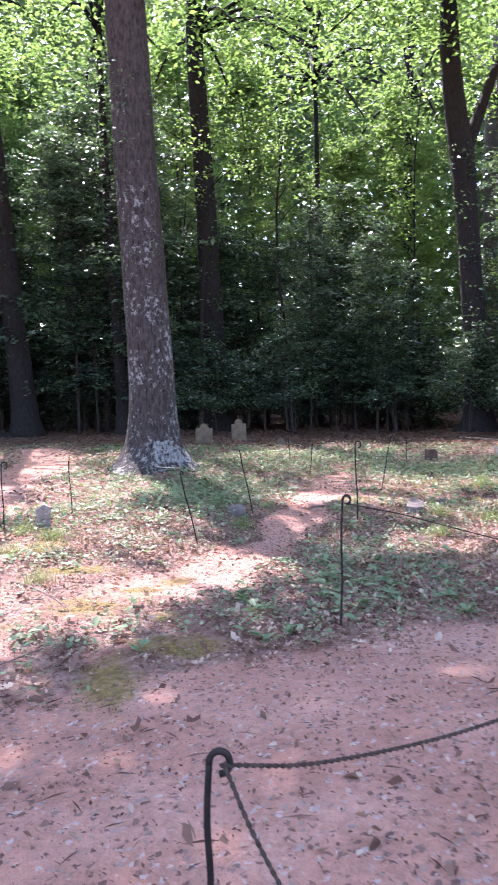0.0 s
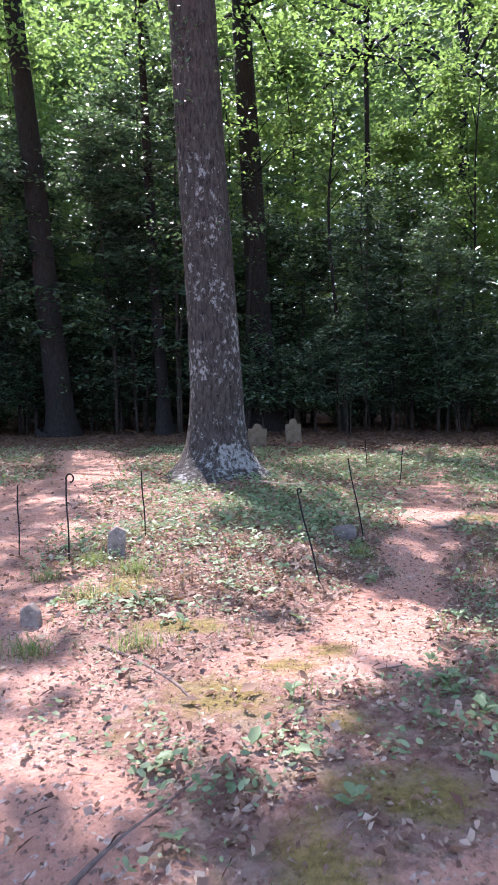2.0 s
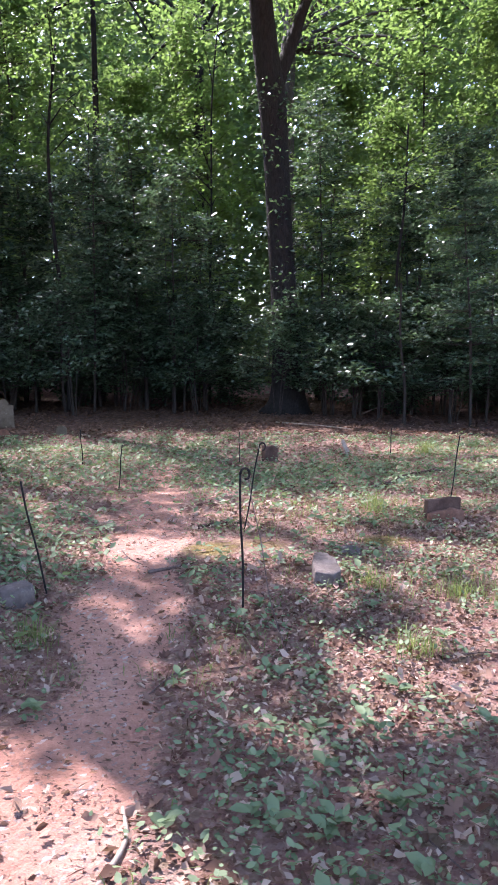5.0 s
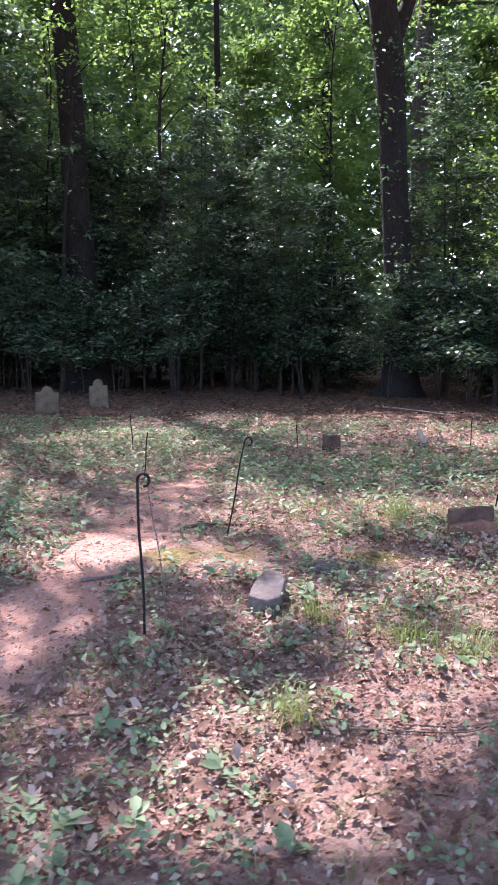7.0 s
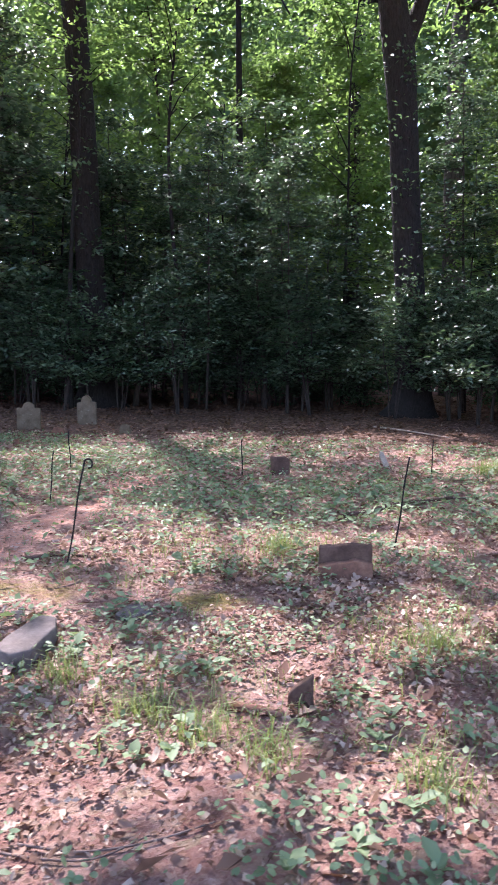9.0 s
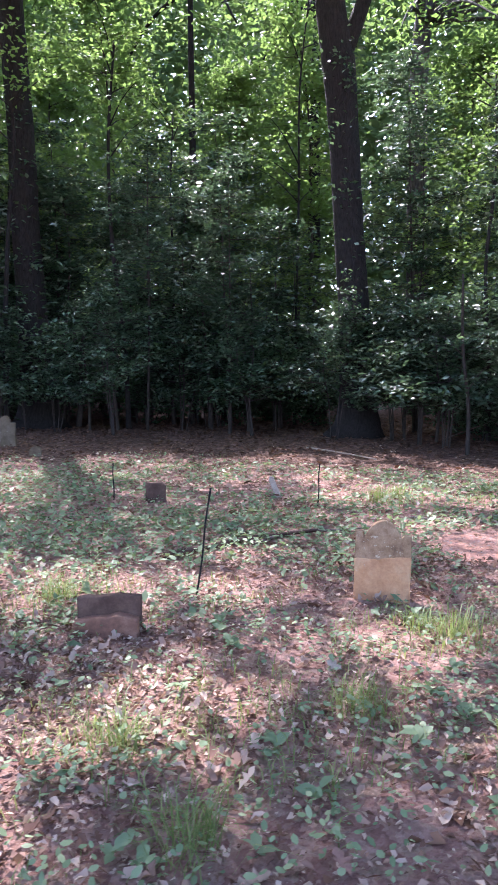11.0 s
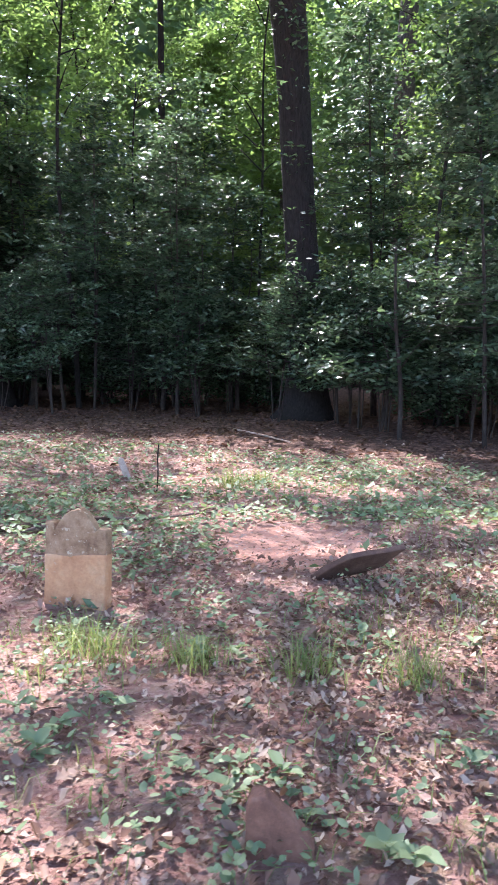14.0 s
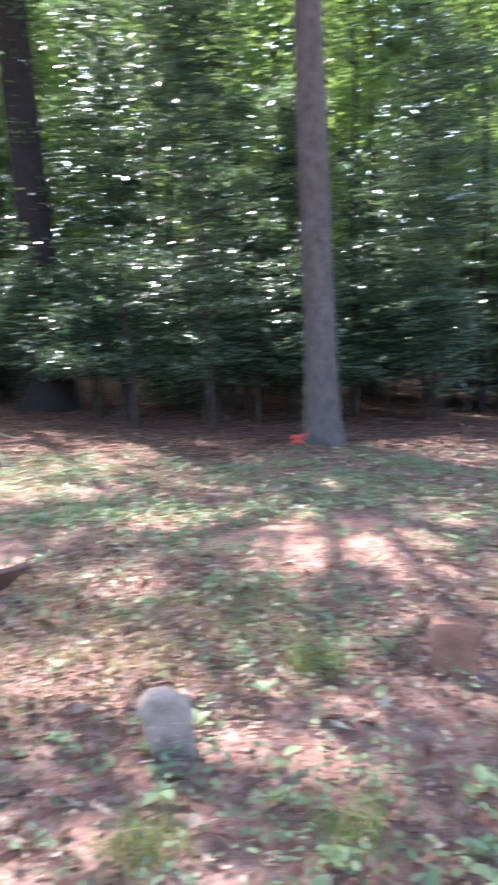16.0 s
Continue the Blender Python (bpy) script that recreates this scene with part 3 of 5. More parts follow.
TALL = {
    "big": dict(at=(-1.48, 14.2), pts=[(0, 0, -0.15), (0, 0, 0.3), (0.0, 0, 1.36), (-0.07, 0, 3), (-0.17, 0, 4.9), (-0.28, 0, 7.6), (-0.4, 0.1, 11), (-0.3, 0.2, 15)],
                rad=[0.5, 0.43, 0.39, 0.37, 0.355, 0.34, 0.28, 0.12], mat=M_OAK, sides=48, roots=9, gain=0.6, rh=0.12,
                label="tall oak with grey lichened bark and spreading roots"),
    "left": dict(at=(-6.5, 25.3), pts=[(0, 0, -0.1), (0, 0, 0.5), (-0.28, 0, 4.1), (-0.68, 0, 9), (-1.05, 0, 13.3), (-1.2, 0, 17)],
                 rad=[0.48, 0.41, 0.34, 0.3, 0.26, 0.1], mat=M_BARK, sides=28, roots=6, gain=0.5, rh=0.12, label="tall dark-barked tree at the wood's edge"),
    "two": dict(at=(-0.28, 26.3), pts=[(0, 0, -0.1), (0, 0, 0.5), (-0.06, 0, 2.2), (-0.2, 0, 4.8), (-0.28, 0, 7.5), (-0.42, 0, 10), (-0.55, 0, 13), (-0.6, 0, 17)],
                rad=[0.58, 0.48, 0.40, 0.35, 0.33, 0.31, 0.28, 0.1], mat=M_BARK, sides=28, roots=6, gain=0.4, rh=0.14, label="tall dark-barked tree behind the headstones"),
    "fork": dict(at=(7.55, 23.2), pts=[(0, 0, -0.1), (0.02, 0, 0.5), (-0.06, 0, 2.2), (-0.24, 0, 4.5), (-0.38, 0, 6.6), (-0.52, 0, 8.1), (-0.72, 0, 9.4), (-0.9, 0, 11.3), (-1.1, 0, 17)],
                 rad=[0.52, 0.43, 0.36, 0.325, 0.325, 0.36, 0.31, 0.28, 0.1], mat=M_BARK, sides=28, roots=6, gain=0.4, rh=0.14, label="tall forked tree with dark mossy bark"),
    "slim": dict(at=(11.03, 16.85), pts=[(0, 0, -0.1), (-0.01, 0, 0.3), (-0.05, 0, 1.4), (-0.15, 0, 3.6), (-0.24, 0, 5.6), (-0.4, 0, 9), (-0.6, 0, 15)],
                 rad=[0.29, 0.235, 0.215, 0.2, 0.185, 0.16, 0.05], mat=M_GREYBARK, sides=24, roots=5, gain=0.35, rh=0.1, label="slim straight tree with smooth grey bark"),
    "backleft": dict(at=(-3.4, 25.6), pts=[(0, 0, -0.1), (-0.05, 0, 1.5), (-0.2, 0, 5), (-0.35, 0, 9), (-0.5, 0, 15)],
                     rad=[0.26, 0.18, 0.16, 0.13, 0.05], mat=M_BARK, sides=18, roots=4, gain=0.4, rh=0.1, label="slim brown-barked tree at the wood's edge"),
    "thin1": dict(at=(7.75, 32.0), pts=[(0, 0, -0.1), (0, 0, 5), (-0.02, 0, 9.3), (0.05, 0, 14), (0.1, 0, 18)],
                  rad=[0.3, 0.22, 0.18, 0.15, 0.05], mat=M_BARK, sides=14, roots=0, gain=0, rh=0.1, label="slender straight tree deep in the wood"),
    "thin2": dict(at=(3.7, 30.0), pts=[(0, 0, -0.1), (0.05, 0, 5), (0.0, 0, 8.6), (-0.05, 0, 13), (-0.1, 0, 17)],
                  rad=[0.16, 0.12, 0.10, 0.08, 0.03], mat=M_BARK, sides=12, roots=0, gain=0, rh=0.1, label="thin sapling tree deep in the wood"),
    "far": dict(at=(11.4, 32.0), pts=[(0, 0, -0.1), (-0.1, 0, 5), (-0.2, 0, 10), (-0.1, 0, 13), (0.2, 0, 18)],
                rad=[0.45, 0.36, 0.32, 0.28, 0.06], mat=M_GREYBARK, sides=16, roots=0, gain=0, rh=0.1, label="tall grey-barked tree deep in the wood"),
    # Two trees added out of view, to carry canopy that shades the clearing.
    "side": dict(at=(-9.5, 13.0), pts=[(0, 0, -0.1), (0.05, 0, 4), (0, 0.1, 9), (0.1, 0, 17)], rad=[0.5, 0.36, 0.3, 0.08], mat=M_BARK, sides=18, roots=5, gain=0.4, rh=0.12,
                 label="added tall dark-barked tree beside the clearing, out of view"),
    "east": dict(at=(15.5, 9.0), pts=[(0, 0, -0.1), (-0.05, 0, 4), (0, 0.1, 9), (0.1, 0, 17)], rad=[0.5, 0.36, 0.3, 0.08], mat=M_BARK, sides=18, roots=5, gain=0.4, rh=0.12,
                 label="added tall dark-barked tree beside the clearing, out of view"),
}

# Canopy added mostly out of view to shade the clearing, each clump given to its nearest trunk.
crown_rng = np.random.default_rng(41)
roots_xy = np.array([d["at"] for d in TALL.values()])
clump_n = 3300
cp = np.stack([crown_rng.uniform(-14, 17, clump_n), crown_rng.uniform(8.5, 34, clump_n), crown_rng.uniform(10.8, 17.5, clump_n)], -1)
cp = cp[(cp[:, 1] < 26) | (crown_rng.random(clump_n) < 0.3)]
# More unseen clumps, added to even out the shade on the front clay.
extra = np.stack([crown_rng.uniform(-12, 12, 500), crown_rng.uniform(8.5, 17, 500), crown_rng.uniform(11.5, 16, 500)], -1)
cp = np.concatenate([cp, extra])
owner = np.argmin(np.hypot(cp[:, None, 0] - roots_xy[None, :, 0], cp[:, None, 1] - roots_xy[None, :, 1]), axis=1)


def clump_leaves(centres, per, radius, flat, rng, tilt=0.5, size=(0.2, 0.32)):
    n = len(centres) * per
    off = rng.normal(0, 1, (n, 3)) * np.array([radius, radius, flat])
    p = np.repeat(centres, per, axis=0) + off
    return p, frames_of(n, tilt, rng), rng.uniform(*size, n)


# Leafy sprouts that stand out from the trunks: spread, leaf sizes and places.
SPROUTS = {
    "big": (0.2, (0.05, 0.10), [(-0.55, -0.35, 6.1), (-0.5, -0.42, 5.4), (-0.4, -0.45, 6.4), (0.25, -0.3, 3.7), (-0.55, -0.2, 4.5), (-0.7, -0.2, 3.6), (0.3, -0.4, 6.0), (-0.75, -0.3, 6.7), (-0.8, -0.2, 5.2)]),
    "fork": (0.32, (0.09, 0.17), [(-0.7, -0.5, 7.9), (-0.15, -0.6, 7.7), (0.1, -0.5, 7.3), (-0.5, -0.55, 6.5), (-0.35, -0.5, 5.2), (0.15, -0.55, 4.2), (-0.4, -0.6, 3.4)]),
    "two": (0.3, (0.09, 0.17), [(-0.4, -0.55, 7.8), (0.2, -0.55, 6.6), (-0.5, -0.5, 5.2), (0.1, -0.6, 4.2), (-0.2, -0.6, 3.2)]),
}

for k, (key, d) in enumerate(TALL.items()):
    x, y = d["at"]
    tree = thing("tree", pose(x, y, gz(x, y)), d["label"], "tree")
    part("trunk", trunk_mesh("trunk", d["pts"], d["rad"], d["sides"], 0.05, 50 + k, d["roots"], d["gain"], d["rh"]), d["mat"], tree)
    base = np.array((x, y, gz(x, y)))
    mine = cp[owner == k]
    if len(mine) == 0:
        continue
    limb_rng = np.random.default_rng(60 + k)
    spine = curve(d["pts"], 14)
    ends = mine[limb_rng.permutation(len(mine))[:18]] - base
    for e in ends:
        start = spine[np.argmin(abs(spine[:, 2] - max(13.0, e[2] - 2.0)))]
        way = curve([start, start * 0.5 + e * 0.5 + (0, 0, 0.6), e], 5)
        part("limb", tube_mesh("limb", [tube(way, np.linspace(0.09, 0.02, len(way)), 6)]), d["mat"], tree)
    p, r, s = clump_leaves(mine, *((21, 0.75, 0.4, limb_rng, 0.5, (0.28, 0.44)) if key in ("big", "slim", "side", "east") else (44, 0.75, 0.4, limb_rng, 0.6, (0.15, 0.26))))
    keep = ~in_gap(p)
    part("crown", cloud("crown", LEAF, LEAF_F, p[keep] - base, r[keep], s[keep]), M_CANOPY, tree)
    if key == "fork":
        part("fork_limb", tube_mesh("fork_limb", [tube(curve([(-0.55, 0, 8.0), (-0.25, 0, 8.7), (0.05, 0, 9.5), (0.42, 0, 10.5), (1.0, 0, 11.6), (1.5, 0, 14)], 8), np.linspace(0.22, 0.06, 41), 14, 0.06, 3)]), d["mat"], tree)
    if key in SPROUTS:
        spread_r, size, sp = SPROUTS[key]
        for c in np.array(sp):
            root = spine[np.argmin(abs(spine[:, 2] - c[2] - 0.1))]
            part("sprout", tube_mesh("sprout", [tube(curve([root, root * 0.4 + c * 0.6 + (0, 0, 0.05), c], 4), np.linspace(0.014, 0.004, 9), 5)]), M_STEM, tree)
        p, r, s = clump_leaves(np.array(sp), 60, spread_r, spread_r * 0.6, limb_rng, 0.5, size)
        tagged(part("foliage", cloud("foliage", LEAF, LEAF_F, p, r, s), M_HOLLY, tree), kind="stuff")


# ---- understory and wood beyond ----
def bush_tree(seed, height, first, spread_r, limbs_n, leaves_per, leaf, mat, stems, label, name, stem_r=0.05, flat=0.05, tilt=0.42, spray=0.23):
    """A young tree of level sprays of leaves on thin limbs."""
    g = np.random.default_rng(seed)
    tree = thing(name, Matrix(), label, "tree" if height > 5 else "shrub", "understory trees at the wood's edge")
    tubes, spines = [], []
    for i in range(stems):
        a = g.random() * 6.28
        lean = np.array((math.cos(a), math.sin(a), 0)) * g.uniform(0.2, 0.7) * (i > 0 or 0.3)
        h = height * (1 if i == 0 else g.uniform(0.55, 0.9))
        pts = [lean * 0.25 + (0, 0, -0.1), lean * 0.5 + (g.normal(0, 0.05), g.normal(0, 0.05), h * 0.35), lean * 0.9 + (g.normal(0, 0.12), g.normal(0, 0.12), h * 0.7), lean * 1.1 + (0, 0, h)]
        sp = curve(pts, 6)
        spines.append(sp)
        tubes.append(tube(sp, np.linspace(stem_r * (1 if i == 0 else 0.65), 0.008, len(sp)), 5, 0.05, seed + i))
    part("trunk", tube_mesh("trunk", tubes), M_STEM, tree)
    limbs, centres = [], []
    for i in range(limbs_n):
        sp = spines[g.integers(len(spines))]
        h = first + (sp[-1, 2] - first) * g.random() ** 0.85
        s = sp[np.argmin(abs(sp[:, 2] - h))]
        a = g.random() * 6.28
        ln = spread_r * g.uniform(0.35, 1.0) * (1.05 - 0.65 * (h / height) ** 2)
        end = s + np.array((math.cos(a) * ln, math.sin(a) * ln, g.uniform(-0.15, 0.45) * ln * 0.6))
        mid = (s + end) / 2 + (0, 0, 0.12 * ln)
        limbs.append(tube(np.array([s, end]), np.array([0.014, 0.004]), 3))
        for f in (0.35, 0.6, 0.82, 1.0):
            centres.append(s * (1 - f) ** 2 + 2 * mid * f * (1 - f) + end * f * f + g.normal(0, 0.08, 3))
    tagged(part("branchwork", tube_mesh("branchwork", limbs), M_STEM, tree), kind="stuff")
    p, r, sz = clump_leaves(np.array(centres), leaves_per, spray, flat, g, tilt, leaf)
    part("crown", cloud("crown", LEAF, LEAF_F, p, r, sz), mat, tree)
    return tree


def scatter_copies(kinds, spots, seed):
    """The first spot of each kind takes the thing itself, all others copies."""
    g = np.random.default_rng(seed)
    used = set()
    for x, y, s in spots:
        k = int(g.integers(len(kinds)))
        m = pose(x, y, gz(x, y) - 0.02, g.normal(0, 2), g.normal(0, 2), g.uniform(0, 360)) @ Matrix.Scale(s, 4)
        if k not in used:
            used.add(k)
            kinds[k].matrix_basis = m
        else:
            copy_thing(kinds[k], m)
    for k, ob in enumerate(kinds):
        if k not in used:
            ob.matrix_basis = pose(-16 - 3 * k, 22, 0)


holly = [bush_tree(101 + i, h, f, r, n, 17, (0.13, 0.23), M_HOLLY, st, "young evergreen tree with dark glossy leaves", "holly_tree")
         for i, (h, f, r, n, st) in enumerate([(7.5, 1.1, 2.1, 82, 2), (8.5, 1.4, 2.3, 88, 1), (6.5, 1.0, 2.0, 76, 3), (9.0, 1.7, 2.2, 84, 2)])]
shrubs = [bush_tree(121 + i, h, f, r, n, 17, (0.12, 0.21), M_HOLLY, st, "low evergreen shrub with dark glossy leaves", "holly_shrub", 0.03)
          for i, (h, f, r, n, st) in enumerate([(3.4, 0.9, 1.7, 52, 4), (4.4, 1.1, 1.9, 60, 3)])]
brambles = [bush_tree(151 + i, h, 0.12, r, n, 15, (0.09, 0.17), M_HOLLY, st, "low leafy undergrowth in the shade of the wood", "undergrowth_shrub", 0.02, 0.07, 0.6)
            for i, (h, r, n, st) in enumerate([(1.5, 1.3, 38, 5), (1.9, 1.4, 42, 6)])]
maples = [bush_tree(131 + i, h, f, r, n, 22, (0.15, 0.27), M_CANOPY, 1, "tall young tree with bright green leaves", "maple_tree", 0.1, 0.16, 0.75, 0.32)
          for i, (h, f, r, n) in enumerate([(15.0, 3.5, 3.2, 90), (17.0, 5.0, 3.4, 94), (13.5, 3.0, 3.0, 86)])]

place_rng = np.random.default_rng(77)
KEEP_OPEN = [(7.55, 23.2, 0.8), (7.45, 22.4, 0.5), (-0.28, 26.3, 0.8), (-6.5, 24.3, 1.6), (-6.65, 25.3, 0.9), (11.17, 16.85, 1.0), (-3.4, 25.6, 0.5)]


def row_spots(x0, x1, gap, back, jitter, scale):
    out = []
    for x in np.arange(x0, x1, gap):
        px = x + place_rng.normal(0, jitter)
        py = float(edge_line(px)) + back + place_rng.uniform(-0.7, 0.9)
        if all(math.hypot(px - a, py - b) > r for a, b, r in KEEP_OPEN):
            out.append((px, py, place_rng.uniform(*scale) * float(np.interp(px, [8.0, 9.5], [1, 0.8]))))
    return out


scatter_copies(holly, row_spots(-16, 23, 2.6, 1.3, 0.7, (0.75, 1.1)) + row_spots(-17, 25, 2.1, 3.2, 0.7, (0.95, 1.25)) + row_spots(-18, 26, 2.2, 5.6, 0.8, (1.05, 1.35))
               + [(-3.0, 25.6, 1.4), (-4.9, 26.0, 1.5), (-4.1, 27.6, 1.6), (-7.6, 26.6, 1.5), (-2.2, 27.2, 1.4), (-8.6, 25.2, 1.4)], 5)
scatter_copies(shrubs, row_spots(-15, 22, 2.6, 0.6, 0.7, (0.75, 1.0)) + row_spots(-16, 23, 2.2, 2.2, 0.7, (0.8, 1.1)) + row_spots(-17, 24, 2.4, 4.6, 0.7, (0.8, 1.2))
               + [(8.7, 20.4, 0.9), (6.9, 22.2, 0.85), (8.1, 21.9, 0.85), (-0.95, 24.8, 0.9), (0.45, 24.7, 0.8), (10.2, 19.6, 0.8), (11.6, 19.4, 0.85), (12.8, 19.8, 0.9), (13.9, 19.2, 0.8), (12.2, 21.2, 1.0), (10.9, 21.3, 1.0)], 6)
scatter_copies(brambles, row_spots(-16, 23, 2.4, 3.6, 0.7, (0.8, 1.2)) + row_spots(-17, 24, 2.2, 6.4, 0.7, (0.9, 1.4)) + row_spots(-18, 26, 2.6, 10.5, 0.8, (1.1, 1.7)), 8)
scatter_copies(maples, row_spots(-16, 25, 3.4, 7.4, 0.8, (0.85, 1.0)) + row_spots(-20, 30, 4.0, 11.5, 1.2, (0.9, 1.2))
               + [(-14, 8, 0.9), (-15, 0, 1.0), (-12, -8, 1.1), (-4, -12, 1.1), (5, -13, 1.0), (13, -9, 1.1), (19, -2, 1.0), (20, 5, 1.0)], 7)

# Far woods, too thick to tell one tree from the next.
far_rng = np.random.default_rng(83)
fn = 115000
fa = np.concatenate([far_rng.uniform(-0.5, 0.75, 100000), far_rng.uniform(0.75, 1.2, 7500), far_rng.uniform(-1.0, -0.5, 7500)])
fd = far_rng.uniform(42, 60, fn)
fp = np.stack([2 + np.sin(fa) * fd, np.cos(fa) * fd, 27 * far_rng.random(fn) ** 1.1], -1)
fs = far_rng.uniform(0.5, 1.0, fn) * np.where(np.arange(fn) < 100000, 1, 1.8)
solid("far_woods", cloud("far_woods", LEAF, LEAF_F, fp, frames_of(fn, 0.9, far_rng), fs), M_FAR, Matrix(), "far green woodland behind the clearing", "woods", kind="stuff")

# Bare stems that stand in the gloom under the leaves.
sapling = None
for x, y, s in row_spots(-14, 20, 1.5, 1.3, 0.8, (0.35, 1.4)) + row_spots(-14, 20, 1.4, 3.4, 0.8, (0.5, 1.9)):
    m = pose(x, y, gz(x, y) - 0.05, place_rng.normal(0, 4), place_rng.normal(0, 4), place_rng.uniform(0, 360)) @ Matrix.Diagonal((s, s, place_rng.uniform(0.8, 1.4), 1))
    if sapling is None:
        sapling = thing("sapling", m, "bare thin sapling stem in the shade of the wood", "sapling", "sapling stems under the trees")
        part("trunk", tube_mesh("trunk", [tube(curve([(0, 0, 0), (0.05, 0.02, 1), (-0.02, 0.04, 2.2), (0.06, 0, 3.6)], 5), np.linspace(0.045, 0.02, 16), 7, 0.08, 5)]), M_STEM, sapling)
        part("twig", tube_mesh("twig", [tube(curve([(0.03, 0.02, 1.3), (0.3, 0.1, 1.7), (0.6, 0.1, 1.9)], 3), np.linspace(0.012, 0.004, 7), 5),
                                        tube(curve([(0, 0.03, 2.0), (-0.3, -0.1, 2.4), (-0.5, -0.3, 2.5)], 3), np.linspace(0.012, 0.004, 7), 5)]), M_STEM, sapling)
    else:
        copy_thing(sapling, m)


# Slender poles that rise through the leaves.
def pole_tree(seed, height, r):
    g = np.random.default_rng(seed)
    tree = thing("pole_tree", Matrix(), "slender dark tree trunk rising through the undergrowth", "tree", "slender trees at the wood's edge")
    pts = [(0, 0, -0.1)] + [(g.normal(0, 0.05) * k, g.normal(0, 0.05) * k, height * k / 4) for k in range(1, 5)]
    sp = curve(pts, 6)
    part("trunk", tube_mesh("trunk", [tube(sp, np.linspace(r, r * 0.4, len(sp)), 9, 0.06, seed)]), M_BARK, tree)
    ends = []
    for k in range(7):
        a, h = g.random() * 6.28, g.uniform(0.45, 0.98) * height
        s0 = sp[np.argmin(abs(sp[:, 2] - h))]
        e = s0 + np.array((math.cos(a) * 1.5, math.sin(a) * 1.5, g.uniform(0.3, 1.1)))
        ends += [e, (s0 + e) / 2 + (0, 0, 0.1)]
        part("limb", tube_mesh("limb", [tube(curve([s0, (s0 + e) / 2 + (0, 0, 0.15), e], 3), np.linspace(0.025, 0.006, 7), 5)]), M_BARK, tree)
    p, rr, sz = clump_leaves(np.array(ends), 40, 0.4, 0.12, g, 0.6, (0.12, 0.2))
    part("crown", cloud("crown", LEAF, LEAF_F, p, rr, sz), M_CANOPY, tree)
    return tree


poles = [pole_tree(171, 12.0, 0.065), pole_tree(172, 13.5, 0.05), pole_tree(173, 11.0, 0.08)]
scatter_copies(poles, row_spots(-14, 20, 4.3, 1.6, 0.9, (0.7, 1.0)) + row_spots(-15, 22, 3.4, 4.2, 0.9, (0.8, 1.2)), 9)

# ---- graves and stones ----
def rough_stone(name, outline, thick, seed, rough=0.006, cell=0.03, bevel=0.012):
    """A slab cut to an outline in x and z, with a worn, uneven surface."""
    bm = bmesh.new()
    vs = [bm.verts.new((x, -thick / 2, z)) for x, z in outline]
    f = bm.faces.new(vs)
    ext = bmesh.ops.extrude_face_region(bm, geom=[f])
    bmesh.ops.translate(bm, verts=[v for v in ext["geom"] if isinstance(v, bmesh.types.BMVert)], vec=(0, thick, 0))
    bmesh.ops.recalc_face_normals(bm, faces=bm.faces)
    bmesh.ops.bevel(bm, geom=list(bm.edges), offset=bevel, segments=2, profile=0.6, affect="EDGES", clamp_overlap=True)
    bmesh.ops.triangulate(bm, faces=bm.faces)
    for _ in range(6):
        long = [e for e in bm.edges if e.calc_length() > cell * 1.6]
        if not long:
            break
        bmesh.ops.subdivide_edges(bm, edges=long, cuts=1)
        bmesh.ops.triangulate(bm, faces=bm.faces)
    off = Vector((seed * 3.1, seed * 1.7, 0))
    bm.normal_update()
    for v in bm.verts:
        n1 = noise.noise(v.co * 9 + off)
        n2 = noise.noise(v.co * 32 + off)
        v.co += v.normal * (rough * n1 + rough * 0.5 * n2)
    for fc in bm.faces:
        fc.smooth = True
    return bm


def on_ground(x, y, sink=0.03, rx=0, ry=0, rz=0):
    return pose(x, y, gz(x, y) - sink, rx, ry, rz)


def tablet_outline(w, h, crown, shoulder):
    """A headstone's front: square shoulders and a rounded middle."""
    half = w / 2
    out = [(-half, -0.1), (half, -0.1), (half, h - crown), (half - shoulder, h - crown), (half - shoulder * 1.1, h - crown * 0.75)]
    r = half - shoulder * 1.15
    out += [(r * math.cos(a), h - crown * 0.75 + crown * 0.75 * math.sin(a)) for a in np.linspace(0.25, math.pi - 0.25, 9)]
    return out + [(-half + shoulder * 1.1, h - crown * 0.75), (-half + shoulder, h - crown), (-half, h - crown)]


solid("headstone", rough_stone("headstone", tablet_outline(0.44, 0.56, 0.12, 0.1), 0.08, 1), M_TABLET, on_ground(-0.70, 20.2, 0.03, 3, 1, 6),
      "pale sandstone headstone with square shoulders and a rounded top", "headstone", "headstones in the clearing")
solid("headstone", rough_stone("headstone", tablet_outline(0.40, 0.63, 0.14, 0.09), 0.08, 2, 0.012), M_TABLET, on_ground(0.25, 21.2, 0.03, -3, -2, -8),
      "pale weathered headstone with a worn rounded top", "headstone", "headstones in the clearing")


def footstone(x, y, w, h, seed, mat, label, turn=0):
    ol = [(-w / 2, -0.08), (w / 2, -0.08)] + [(w / 2 * math.cos(a), h - w / 2 + w / 2 * math.sin(a)) for a in np.linspace(0.1, math.pi - 0.1, 9)]
    solid("footstone", rough_stone("footstone", ol, 0.09, seed, 0.006, 0.025), mat, on_ground(x, y, 0.02, 2, 2, turn), label, "footstone", "footstones in the clearing")


footstone(1.21, 19.5, 0.21, 0.20, 3, M_TABLET, "small round-topped sandstone footstone with a pale cap")
footstone(0.13, 18.8, 0.22, 0.20, 4, M_RUST, "small round-topped brown footstone")
footstone(-0.25, 17.5, 0.09, 0.14, 44, M_RUST, "small broken footstone among green plants")

